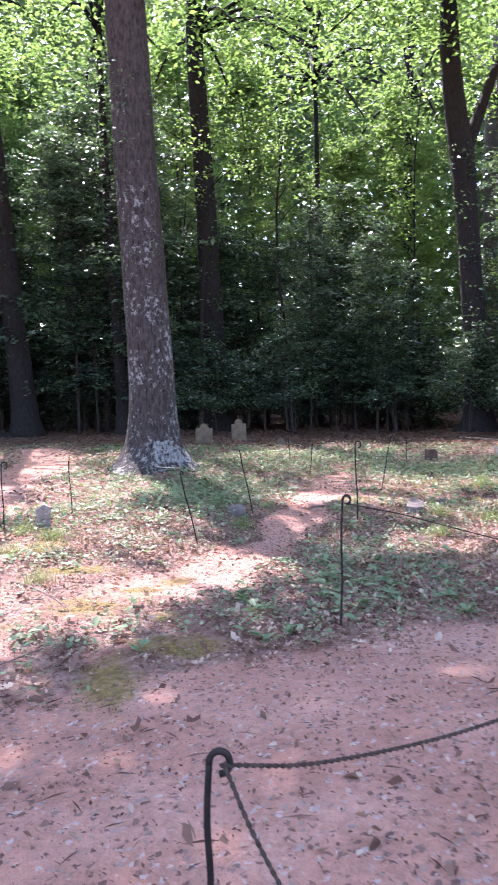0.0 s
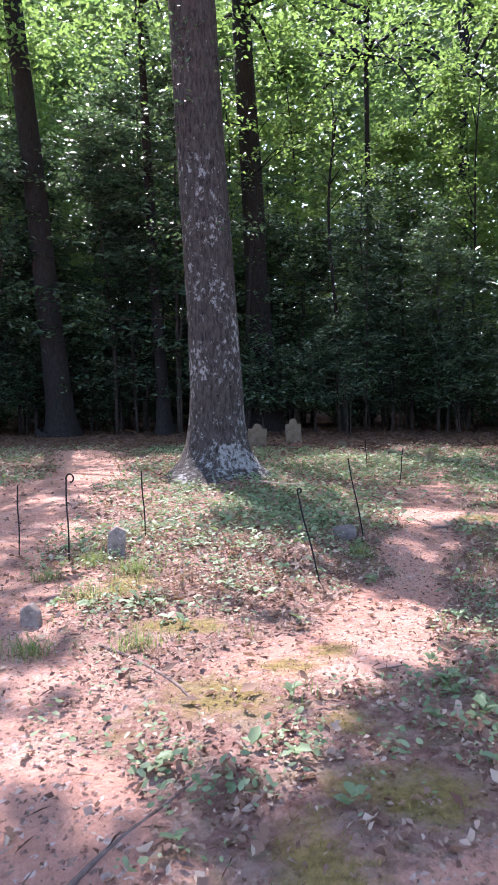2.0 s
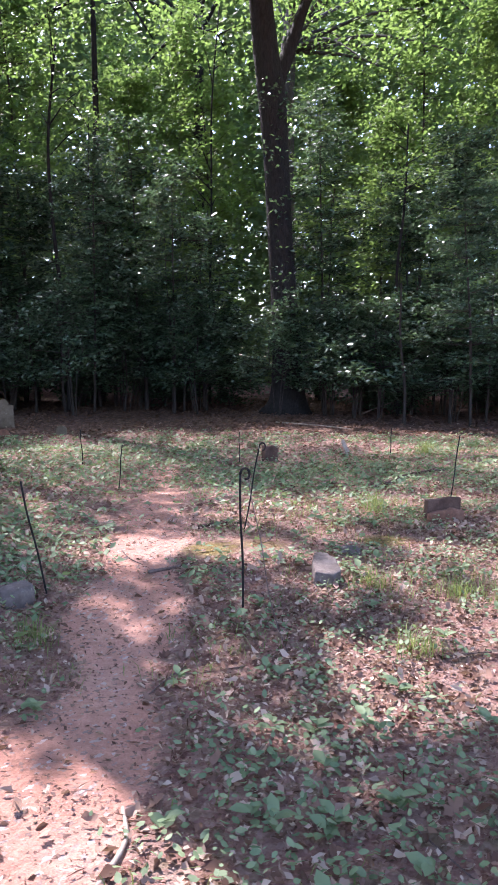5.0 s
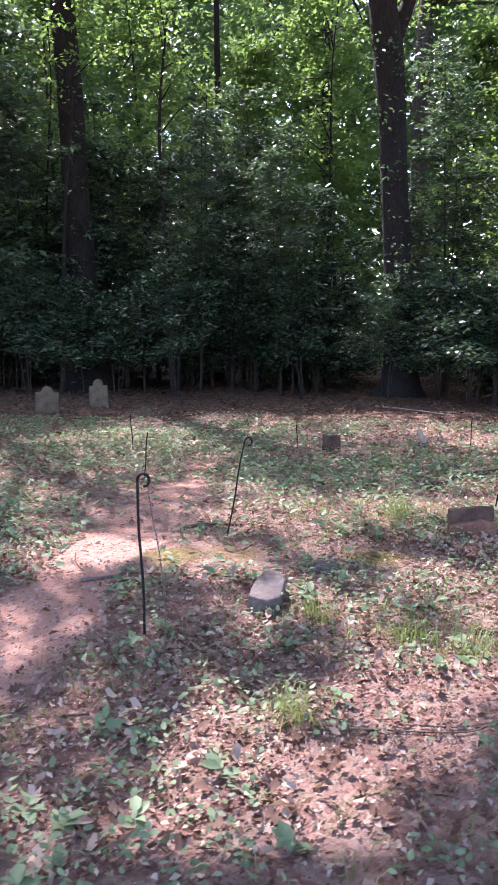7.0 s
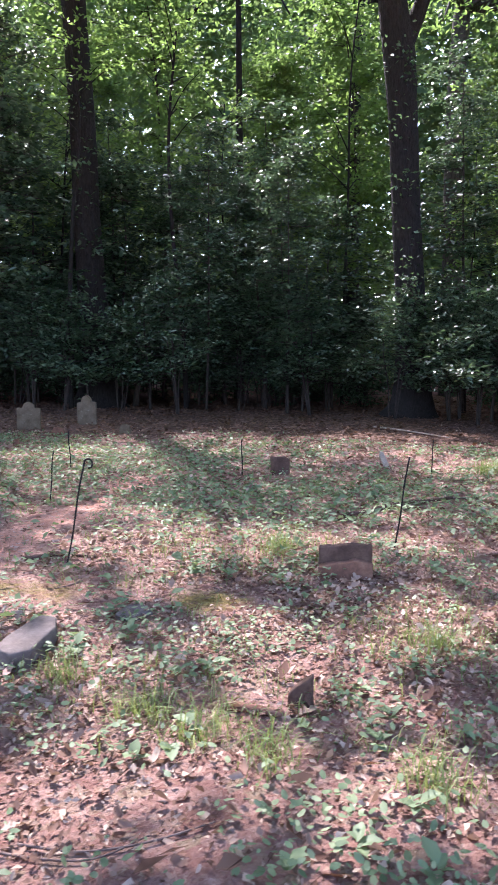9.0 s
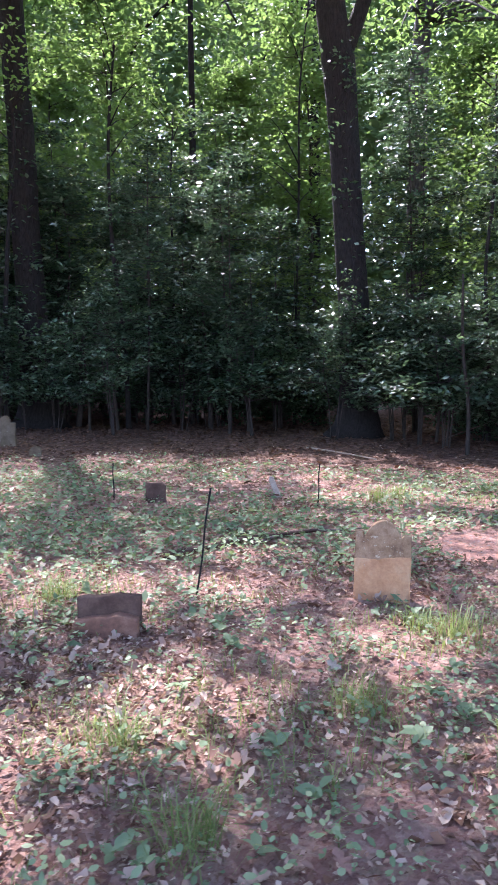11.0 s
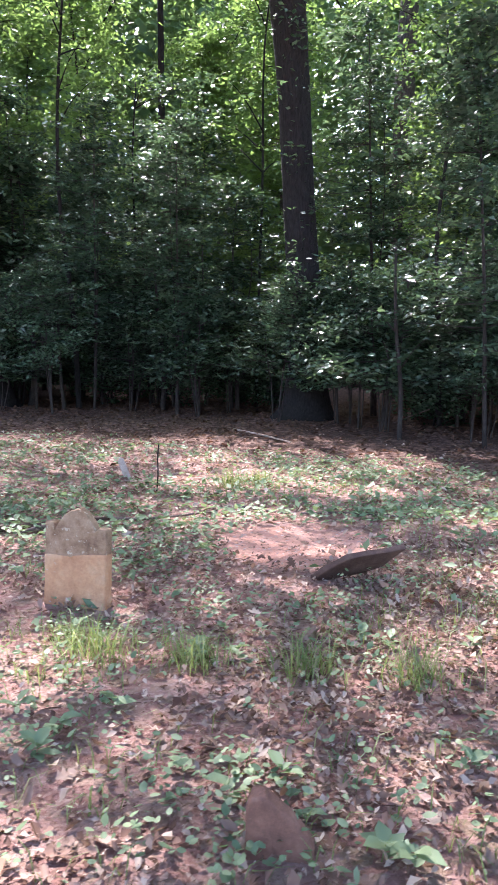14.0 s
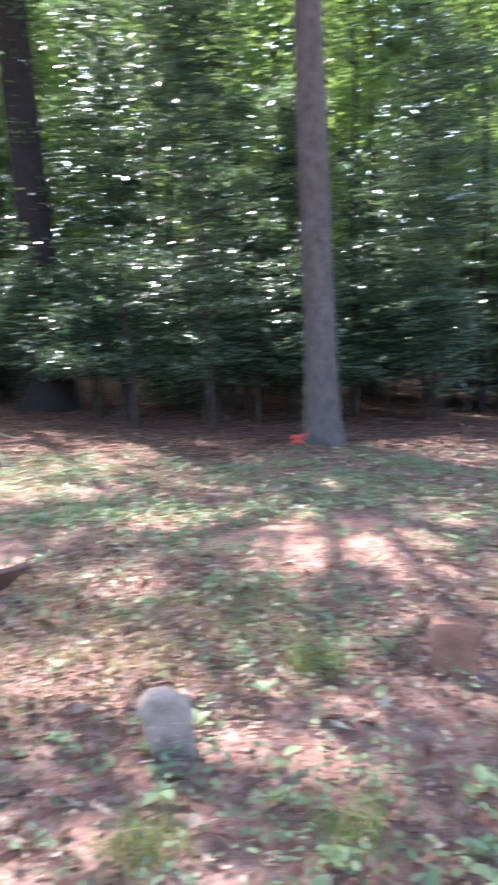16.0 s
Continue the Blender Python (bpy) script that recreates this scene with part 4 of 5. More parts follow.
# Tan headstone: clean lower half, lichened upper half standing back from a ledge.
tan = thing("headstone", on_ground(5.36, 11.2, 0.02, -2, 0.5, -16), "tan sandstone headstone with a lichened pointed top", "headstone", "headstones in the clearing")
part("body", rough_stone("body", [(-0.18, -0.1), (0.18, -0.1), (0.178, 0.31), (0.05, 0.30), (-0.06, 0.29), (-0.178, 0.285)], 0.085, 5, 0.004), M_TAN, tan)
part("face", rough_stone("face", [(-0.178, 0.27), (0.176, 0.29), (0.176, 0.44), (0.13, 0.445), (0.115, 0.425), (0.095, 0.47), (0.06, 0.515), (0.015, 0.54), (-0.03, 0.525), (-0.075, 0.495), (-0.105, 0.455), (-0.12, 0.425), (-0.13, 0.46), (-0.178, 0.462)],
                         0.07, 6, 0.006, 0.025, 0.007), M_LICHEN, tan, "lichen-spotted upper part with a worn pointed top")

# Low broken brown stone in two layers.
low = thing("broken_headstone", on_ground(3.69, 10.66, 0.02, 0, 0, -3), "low broken brown headstone with a split front layer", "headstone", "headstones in the clearing")
part("body", rough_stone("body", [(-0.178, -0.08), (0.178, -0.08), (0.182, 0.225), (0.06, 0.235), (-0.05, 0.222), (-0.175, 0.218)], 0.06, 7, 0.004), M_SLATE, low, "dark split back layer")
front = part("front_layer", rough_stone("front_layer", [(-0.185, -0.08), (0.172, -0.08), (0.176, 0.115), (0.12, 0.13), (0.06, 0.145), (0.0, 0.125), (-0.07, 0.125), (-0.13, 0.115), (-0.183, 0.10)], 0.075, 8, 0.006), M_RUST, low, "split front layer with a pale broken edge")
front.location = (0, -0.07, 0)

# Tilted slab, half fallen.
solid("fallen_slab", rough_stone("fallen_slab", [(-0.27, -0.05), (-0.15, -0.10), (0.05, -0.115), (0.17, -0.09), (0.30, 0.07), (0.2, 0.075), (0.08, 0.10), (-0.05, 0.115), (-0.18, 0.04)], 0.036, 9, 0.006, 0.03, 0.007),
      M_SLATE, pose(6.9, 11.6, gz(6.9, 11.6) + 0.11, 46, -13, 6), "dark brown slab of broken headstone lying tilted on the leaves", "headstone", "headstones in the clearing")
solid("broken_footstone", rough_stone("broken_footstone", [(-0.085, -0.08), (0.10, -0.08), (0.095, 0.05), (0.03, 0.13), (-0.035, 0.185), (-0.07, 0.18), (-0.085, 0.14)], 0.06, 10, 0.004, 0.02),
      M_RUST, on_ground(6.34, 9.17, 0.01, 0, 0, -6), "small broken brown footstone with a slanted top", "footstone", "footstones in the clearing")
solid("stone_shard", rough_stone("stone_shard", [(-0.06, -0.05), (0.05, -0.05), (0.052, 0.115), (0.02, 0.09), (-0.02, 0.06), (-0.055, 0.02)], 0.05, 11, 0.004, 0.02),
      M_SLATE, on_ground(3.17, 8.8, -0.035, 5, 0, -20), "dark pointed stone shard standing in the leaves", "stone")
solid("footstone", rough_stone("footstone", [(-0.055, -0.08), (0.085, -0.08), (0.09, 0.235), (0.06, 0.26), (0.01, 0.295), (-0.06, 0.29), (-0.1, 0.25)], 0.07, 12, 0.008),
      M_GREYSTONE, on_ground(7.68, 9.85, 0.02, 10, -5, -12), "leaning pale grey footstone with a rough top", "footstone", "footstones in the clearing")
solid("footstone", rough_stone("footstone", [(-0.1, -0.08), (0.1, -0.08), (0.1, 0.25), (0.04, 0.262), (-0.1, 0.25)], 0.12, 13, 0.005),
      M_RUST, on_ground(8.96, 10.1, 0.02, -4, 2, -30), "squat brown footstone with a pale flat top", "footstone", "footstones in the clearing")
solid("footstone", rough_stone("footstone", [(-0.11, -0.08), (0.11, -0.08), (0.115, 0.2), (0.06, 0.245), (-0.06, 0.235), (-0.11, 0.25)], 0.1, 14, 0.012),
      M_SLATE, on_ground(3.64, 14.8, 0.02, 0, 0, 10), "dark mossy broken footstone", "footstone", "footstones in the clearing")
solid("footstone", rough_stone("footstone", [(-0.075, -0.08), (0.07, -0.08), (0.075, 0.24), (0.0, 0.275), (-0.07, 0.22)], 0.08, 15, 0.008),
      M_GREYSTONE, on_ground(-2.21, 8.9, 0.02, 0, 3, 12), "narrow worn footstone among green plants", "footstone", "footstones in the clearing")
solid("footstone", rough_stone("footstone", [(-0.06, -0.08), (0.06, -0.08), (0.055, 0.1), (0.0, 0.16), (-0.06, 0.12)], 0.07, 16, 0.008),
      M_GREYSTONE, on_ground(-2.42, 7.1, 0.02, 0, 0, -12), "small worn stump of stone in the grass", "footstone", "footstones in the clearing")
solid("wooden_stake", rough_stone("wooden_stake", [(-0.035, -0.1), (0.035, -0.1), (0.032, 0.27), (0.0, 0.30), (-0.035, 0.26)], 0.03, 17, 0.004, 0.03, 0.006),
      M_WOOD, on_ground(5.05, 15.0, 0.02, -12, -22, 5), "leaning pale weathered wooden stake", "stake")


def field_rock(x, y, sx, sy, sz, seed, mat, label, turn=0):
    bm = bmesh.new()
    bmesh.ops.create_icosphere(bm, subdivisions=4, radius=1)
    off = Vector((seed * 2.3, seed, seed * 0.7))
    for v in bm.verts:
        p = v.co.copy()
        p = Vector([math.copysign(abs(c) ** 0.6, c) for c in p])
        p *= 1 + 0.16 * noise.noise(v.co * 1.6 + off) + 0.05 * noise.noise(v.co * 5 + off)
        v.co = Vector((p.x * sx, p.y * sy, p.z * sz))
    for f in bm.faces:
        f.smooth = True
    solid("rock", bm, mat, pose(x, y, gz(x, y) + sz * 0.35, 4, -3, turn), label, "rock", "fieldstones in the clearing")


solid("rock", rough_stone("rock", [(-0.10, -0.16), (0.02, -0.21), (0.09, -0.14), (0.10, 0.1), (0.06, 0.21), (-0.03, 0.2), (-0.08, 0.05)], 0.13, 21, 0.008, 0.03, 0.014), M_ROCK,
      pose(1.87, 9.45, gz(1.87, 9.45) + 0.045, -84, 3, -14), "flat angular grey fieldstone lying in the leaves", "rock", "fieldstones in the clearing")
field_rock(-0.16, 9.68, 0.11, 0.09, 0.09, 2, M_ROCK, "rough grey fieldstone among green plants", 20)
field_rock(2.35, 9.95, 0.10, 0.08, 0.03, 3, M_ROCK, "small flat fieldstone in the leaves", 50)


# ---- iron rods and rope ----
def hooked_rod(x, y, height, lean_x, lean_y, turn, hook, label, r=0.0065, name="iron_rod"):
    """A thin iron stake; a hook is bent over at its top."""
    rod = thing(name, pose(x, y, gz(x, y), 0, 0, turn), label, "stake", "iron stakes round the graves")
    top = np.array((lean_x, lean_y, height))
    part("shaft", tube_mesh("shaft", [tube(curve([top * -0.1, top * 0.35 + (0.006, 0, 0), top * 0.7 - (0.004, 0, 0), top], 5), r, 10)]), M_IRON, rod)
    if hook > 0:
        pts = [top + (0, 0, -0.002)] + [top + np.array((hook * (1 - math.cos(a)), 0, hook * 1.15 * math.sin(a))) for a in np.linspace(0.25, math.pi * 1.12, 12)]
        last = pts[-1]
        pts += [last + np.array((-0.25 * hook, 0, -0.55 * hook)), last + np.array((-0.95 * hook, 0, -0.7 * hook))]
        part("hook", tube_mesh("hook", [tube(np.array(pts), r * 1.05, 10)]), M_IRON, rod)
    return rod


HOOKED = "black iron stake with a hooked top pushed into the ground"
PLAIN = "thin rusty iron rod pushed into the ground"
hooked_rod(-0.425, 2.92, 0.50, 0.012, 0, 0, 0.026, "black iron stake with a hooked top carrying a rope", 0.0088)
hooked_rod(-2.57, 8.75, 0.69, 0.0, 0, 0, 0.03, HOOKED)
hooked_rod(-2.06, 9.7, 0.62, -0.02, 0, 0, 0, PLAIN)
hooked_rod(-3.05, 9.0, 0.6, 0.01, 0, 0, 0, PLAIN)
hooked_rod(-0.58, 8.15, 0.68, -0.15, 0.05, 0, 0.014, "leaning rusty iron rod with a small curled top")
hooked_rod(0.03, 9.8, 0.75, -0.14, 0, 0, -1, "leaning thin iron rod beside the path")
hooked_rod(1.15, 9.12, 0.86, -0.02, 0, 0, 0.03, HOOKED, 0.0075)
hooked_rod(1.79, 10.85, 0.74, 0.14, 0, 0, 0.028, "leaning black iron rod with a hooked top")
hooked_rod(1.16, 13.3, 0.52, 0.05, 0, 0, 0, PLAIN)
hooked_rod(4.16, 11.2, 0.72, 0.10, 0, 0, 0, "leaning black iron rod beside a broken headstone")
hooked_rod(3.17, 14.8, 0.44, 0.0, 0, 0, 0, PLAIN)
hooked_rod(1.02, 15.2, 0.5, -0.02, 0, 0, 0, PLAIN)
hooked_rod(5.4, 14.4, 0.45, 0.02, 0, 0, 0, PLAIN)

hooked_rod(4.885, 7.79, 0.78, 0.0, 0, 80, 0.026, HOOKED, 0.0078)
hooked_rod(0.33, 5.4, 0.76, 0.02, 0, 0, 0.022, "black iron stake with a hooked top carrying a rope", 0.007)


def rope_mesh(points, r, steps=40, pitch=0.045):
    """Two strands twisted round each other."""
    p = curve(points, steps)
    step = np.r_[0, np.cumsum(np.linalg.norm(np.diff(p, axis=0), axis=1))]
    t = np.gradient(p, axis=0)
    t /= np.linalg.norm(t, axis=1)[:, None]
    a = np.cross(t, (0.1, 0.2, 0.97))
    a /= np.linalg.norm(a, axis=1)[:, None]
    b = np.cross(t, a)
    ph = 2 * np.pi * step / pitch
    strands = []
    for k in (0, np.pi):
        strands.append(tube(p + r * 0.55 * (np.cos(ph + k)[:, None] * a + np.sin(ph + k)[:, None] * b), r * 0.62, 6))
    return tube_mesh("rope", strands)


def lay(pts, lift=0.012):
    return [(x, y, gz(x, y) + lift) for x, y in pts]


solid("rope", rope_mesh([(-0.385, 2.9, 0.5), (-0.1, 3.05, 0.42), (0.4, 3.3, 0.38), (1.0, 3.6, 0.42), (1.7, 3.9, 0.55)], 0.006, 90), M_ROPE, Matrix(), "dark twisted rope strung from an iron stake", "rope")
solid("rope", rope_mesh([(-0.375, 2.9, 0.5), (-0.30, 2.8, 0.36), (-0.16, 2.66, 0.16), (-0.02, 2.5, gz(-0.02, 2.5) + 0.01), (0.25, 2.25, gz(0.25, 2.25) + 0.01)], 0.0055, 60), M_ROPE, Matrix(), "dark twisted rope hanging slack from an iron stake", "rope")
solid("rope", rope_mesh([(0.36, 5.4, 0.74), (0.55, 5.55, 0.68), (0.8, 5.75, 0.60), (1.3, 6.1, 0.42), (1.9, 6.6, 0.2)], 0.005, 40), M_ROPE, Matrix(), "dark twisted rope strung from an iron stake", "rope")
solid("rope", rope_mesh([(1.18, 9.12, 0.78), (1.2, 9.1, 0.62), (1.24, 9.05, 0.38), (1.26, 8.95, 0.06)] + lay([(1.2, 8.6), (1.02, 7.9), (0.93, 7.5), (0.89, 7.06), (0.92, 6.6), (1.0, 6.0)]), 0.0035, 40), M_TWIG, Matrix(),
      "thin brown twisted rope trailing from a stake over the leaves", "rope")
solid("rope", rope_mesh([(-0.72, 8.2, 0.67), (-0.85, 8.4, 0.655), (-1.0, 8.6, 0.65)], 0.0036, 50), M_CORD, Matrix(), "pale cord tied to a leaning rod", "rope")


# ---- twigs and fallen branches ----
def branch_thing(name, pts, r0, r1, mat, label, category="branch", group="fallen sticks"):
    solid(name, tube_mesh(name, [tube(curve(pts, 7), np.linspace(r0, r1, 7 * (len(pts) - 1) + 1), 7, 0.12, len(pts))]), mat, Matrix(), label, category, group)


branch_thing("fallen_stick", lay([(6.05, 20.4), (6.5, 19.5), (6.95, 18.5)], 0.03), 0.02, 0.012, M_WOOD, "long pale fallen stick at the wood's edge")
branch_thing("fallen_branch", [(9.2, 22.0, 0.05), (9.8, 21.6, 0.35), (10.6, 21.0, 0.75)], 0.014, 0.006, M_TWIG, "slanting dead branch at the wood's edge")
branch_thing("fallen_branch", lay([(-1.72, 4.65), (-1.6, 4.9), (-1.42, 5.2), (-1.33, 5.35)], 0.0), 0.010, 0.005, M_TWIG, "mossy exposed root on bare clay", "root", "roots")
branch_thing("fallen_branch", lay([(-1.95, 6.75), (-1.72, 6.5), (-1.5, 6.2), (-1.4, 6.0)], 0.002), 0.012, 0.008, M_TWIG, "exposed root beside moss", "root", "roots")
branch_thing("fallen_branch", lay([(2.2, 7.95), (2.4, 7.9), (2.6, 7.92), (2.8, 8.0)]), 0.0045, 0.003, M_TWIG, "pale fallen twig on the leaves")
branch_thing("fallen_branch", lay([(2.85, 8.78), (2.98, 8.74), (3.08, 8.69)], 0.015), 0.022, 0.016, M_RUST, "short brown fallen branch on the leaves")
branch_thing("fallen_branch", lay([(1.75, 8.0), (2.03, 7.95), (2.4, 7.86), (2.6, 7.95)]), 0.0045, 0.003, M_TWIG, "thin fallen twig on the leaves")
branch_thing("fallen_branch", lay([(1.45, 11.1), (1.65, 11.2), (1.95, 11.15)], 0.012), 0.018, 0.01, M_SLATE, "dark fallen branch in the grass")
branch_thing("fallen_branch", lay([(0.75, 9.98), (0.95, 10.02), (1.15, 10.1)], 0.01), 0.014, 0.008, M_TWIG, "exposed root crossing the path", "root", "roots")
branch_thing("fallen_branch", lay([(-0.1, 6.9), (0.02, 7.1), (0.05, 7.3)], 0.012), 0.010, 0.006, M_WOOD, "dry fallen stick on the path")
branch_thing("fallen_branch", lay([(4.6, 12.6), (5.0, 13.0), (5.5, 13.1), (6.0, 13.4)], 0.02), 0.016, 0.008, M_TWIG, "thin fallen branch in the grass")
branch_thing("fallen_branch", lay([(6.2, 13.6), (6.6, 13.3), (7.1, 13.35), (7.8, 13.1)], 0.02), 0.012, 0.006, M_TWIG, "thin fallen branch beside bare clay")
branch_thing("fallen_branch", lay([(3.9, 12.2), (4.6, 12.75), (5.2, 13.0)], 0.03), 0.03, 0.015, M_SLATE, "dark mossy fallen branch")

twig_rng = np.random.default_rng(91)
for i in range(46):
    x, y = twig_rng.uniform(-3, 9.5), twig_rng.uniform(3.6, 13)
    a, ln = twig_rng.random() * 6.28, twig_rng.uniform(0.12, 0.4)
    dx, dy = math.cos(a) * ln, math.sin(a) * ln
    branch_thing("twig", lay([(x, y), (x + dx * 0.5 + twig_rng.normal(0, 0.02), y + dy * 0.5 + twig_rng.normal(0, 0.02)), (x + dx, y + dy)], 0.006), 0.005, 0.0025, M_TWIG, "thin dead twig lying on the ground", "twig", "twigs on the ground")

# Red ribbon at the foot of the slim tree.
rb = [(0.09 * math.cos(a) * (1 + 0.3 * math.sin(3 * a)), 0.05 * math.sin(a), 0.07 + 0.05 * math.sin(2 * a + 0.5)) for a in np.linspace(0, 11, 40)]
rv = [(x, y, z + dz) for x, y, z in rb for dz in (-0.02, 0.02)]
rf = [(2 * i, 2 * i + 2, 2 * i + 3, 2 * i + 1) for i in range(39)]
solid("ribbon", smooth(mesh_of("ribbon", np.array(rv), rf)), M_RED, on_ground(10.63, 16.75, 0.0), "crumpled red ribbon at the foot of a tree", "ribbon")


# ---- plants on the ground ----
plant_rng = np.random.default_rng(301)


def scatter(n, x0, x1, y0, y1, chance, rng):
    x, y = rng.uniform(x0, x1, n), rng.uniform(y0, y1, n)
    keep = rng.random(n) < chance(x, y)
    return x[keep], y[keep]


def near_weight(x, y):
    """Thicker close to the line walked."""
    d = near_line(x, y, [(-0.4, 1.2), (-1.2, 3.2), (-0.3, 4.9), (1.6, 5.5), (3.3, 6.1), (5.0, 6.8), (6.5, 7.5), (7.3, 7.4)])
    return np.clip(1.25 - d / 11, 0.3, 1)


# Low green carpet.
x, y = scatter(95000, -7, 13, 3.5, 22, lambda x, y: green_at(x, y) * near_weight(x, y) * 0.9, plant_rng)
n = len(x) * 4
px, py = np.repeat(x, 4) + plant_rng.normal(0, 0.035, n), np.repeat(y, 4) + plant_rng.normal(0, 0.035, n)
pz = ground_height(px, py) + plant_rng.uniform(0.01, 0.09, n)
solid("ground_ivy", cloud("ground_ivy", SIX * np.array((1, 1.25, 0.7)), SIX_F, np.stack([px, py, pz], -1), frames_of(n, 0.4, plant_rng), plant_rng.uniform(0.018, 0.046, n)), M_WEED, Matrix(),
      "low green carpet of small-leaved plants", "plants", kind="stuff")

# The same carpet farther off.
def carpet(x, y):
    d = near_line(x, y, [(-0.4, 1.2), (-1.2, 3.2), (-0.3, 4.9), (1.6, 5.5), (3.3, 6.1), (5.0, 6.8), (6.5, 7.5), (7.3, 7.4)])
    return np.clip(green_at(x, y) * 0.8 + 0.1 * (1 - bare_at(x, y)), 0, 1) * np.clip((d - 3.5) / 2, 0, 1) * (1 - forest_at(x, y))


x, y = scatter(120000, -8, 13, 6, 21, carpet, plant_rng)
pz = ground_height(x, y) + plant_rng.uniform(0.01, 0.08, len(x))
solid("ground_ivy", cloud("ground_ivy", LEAF, LEAF_F, np.stack([x, y, pz], -1), frames_of(len(x), 0.5, plant_rng), plant_rng.uniform(0.04, 0.1, len(x))), M_WEED, Matrix(),
      "low green carpet of small-leaved plants", "plants", kind="stuff")

# Grass, thin and patchy.
def blades(x, y, per, length, rng, spread_r=0.05, thin=0.002):
    n = len(x) * per
    a = rng.random(n) * 6.28
    bx, by = np.repeat(x, per) + rng.normal(0, spread_r, n), np.repeat(y, per) + rng.normal(0, spread_r, n)
    ln = rng.uniform(*length, n)
    out = np.stack([np.cos(a), np.sin(a), np.zeros(n)], -1)
    side = np.stack([-np.sin(a), np.cos(a), np.zeros(n)], -1) * thin
    b0 = np.stack([bx, by, ground_height(bx, by) - 0.01], -1)
    bend = rng.uniform(0.35, 1.7, n)[:, None]
    m1 = b0 + out * ln[:, None] * 0.22 * bend + np.array((0, 0, 1)) * ln[:, None] * 0.55
    m2 = b0 + out * ln[:, None] * 0.65 * bend + np.array((0, 0, 1)) * ln[:, None] * (0.95 - 0.3 * bend)
    v = np.stack([b0 - side, b0 + side, m1 + side, m1 - side, m2], 1).reshape(-1, 3)
    k = np.arange(n)[:, None] * 5
    return v, np.concatenate([k + [0, 1, 2], k + [0, 2, 3], k + [3, 2, 4]])


def grass_at(x, y):
    g = 0.25 * np.clip((value_noise(x, y, 0.8, 51) - 0.5) * 3, 0, 1)
    for o in ((2.9, 11.2, 1.8, 0.8), (6.6, 14.3, 1.4, 0.7), (-2.0, 8.2, 0.5, 1.0), (5.4, 10.4, 0.8, 0.4), (4.3, 9.4, 1.2, 0.8), (2.6, 9.0, 0.9, 0.6), (7.8, 10.9, 1.3, 0.8)):
        g = np.maximum(g, 0.8 * soft(oval(x, y, *o), 0.3, 1.1))
    return g * (1 - bare_at(x, y)) * (1 - forest_at(x, y))


x, y = scatter(60000, -6, 12, 4, 19, lambda x, y: grass_at(x, y) * near_weight(x, y) * 0.6, plant_rng)
gv, gf = blades(x, y, 5, (0.05, 0.16), plant_rng, 0.05)
solid("grass", mesh_of("grass", gv, gf), M_GRASS, Matrix(), "thin patchy woodland grass", "grass", kind="stuff")

mx, my = scatter(26000, -3, 3, 3.8, 11, lambda x, y: np.clip(moss_at(x, y) * 1.6 - 0.45, 0, 1) * np.clip(value_noise(x, y, 0.12, 14) * 2 - 0.4, 0, 1), plant_rng)
gv, gf = blades(mx, my, 2, (0.015, 0.04), plant_rng, 0.01)
solid("moss", mesh_of("moss", gv, gf), leaf_material("moss tips", (0.10, 0.08, 0.022), (0.19, 0.15, 0.042), (0.29, 0.225, 0.08), (0.28, 0.23, 0.06), 0.1, 0.8, 0.1), Matrix(), "olive moss on bare clay", "moss", kind="stuff")

TUFTS = [(5.6, 10.5, 0.2), (5.45, 10.65, 0.13), (6.5, 10.33, 0.2), (6.05, 10.4, 0.18), (6.95, 10.25, 0.22), (2.5, 8.75, 0.16), (2.75, 8.55, 0.14), (3.0, 8.35, 0.16), (3.55, 8.15, 0.17), (4.2, 8.7, 0.2), (3.3, 11.2, 0.22), (2.1, 9.15, 0.15),
         (1.75, 8.1, 0.16), (2.45, 7.3, 0.14), (-1.75, 6.7, 0.12), (-2.3, 6.6, 0.14), (7.5, 9.3, 0.15), (7.0, 8.9, 0.14), (8.4, 10.3, 0.2), (8.1, 9.2, 0.16), (4.9, 9.6, 0.16), (3.9, 9.3, 0.18), (-0.1, 9.1, 0.14), (4.0, 7.9, 0.16), (6.1, 14.6, 0.24), (6.4, 14.9, 0.2), (-2.35, 8.6, 0.15), (-2.0, 8.35, 0.13), (-2.2, 7.6, 0.13), (-2.6, 8.2, 0.12)]
for tx, ty, th in TUFTS:
    gv, gf = blades(np.array([tx]), np.array([ty]), 120, (th * 0.4, th * 1.5), plant_rng, 0.065)
    solid("grass_tuft", mesh_of("grass_tuft", gv - np.array((tx, ty, gz(tx, ty))), gf), M_GRASS, pose(tx, ty, gz(tx, ty)), "bright tuft of arching grass in the leaves", "grass", "grass tufts in the clearing")

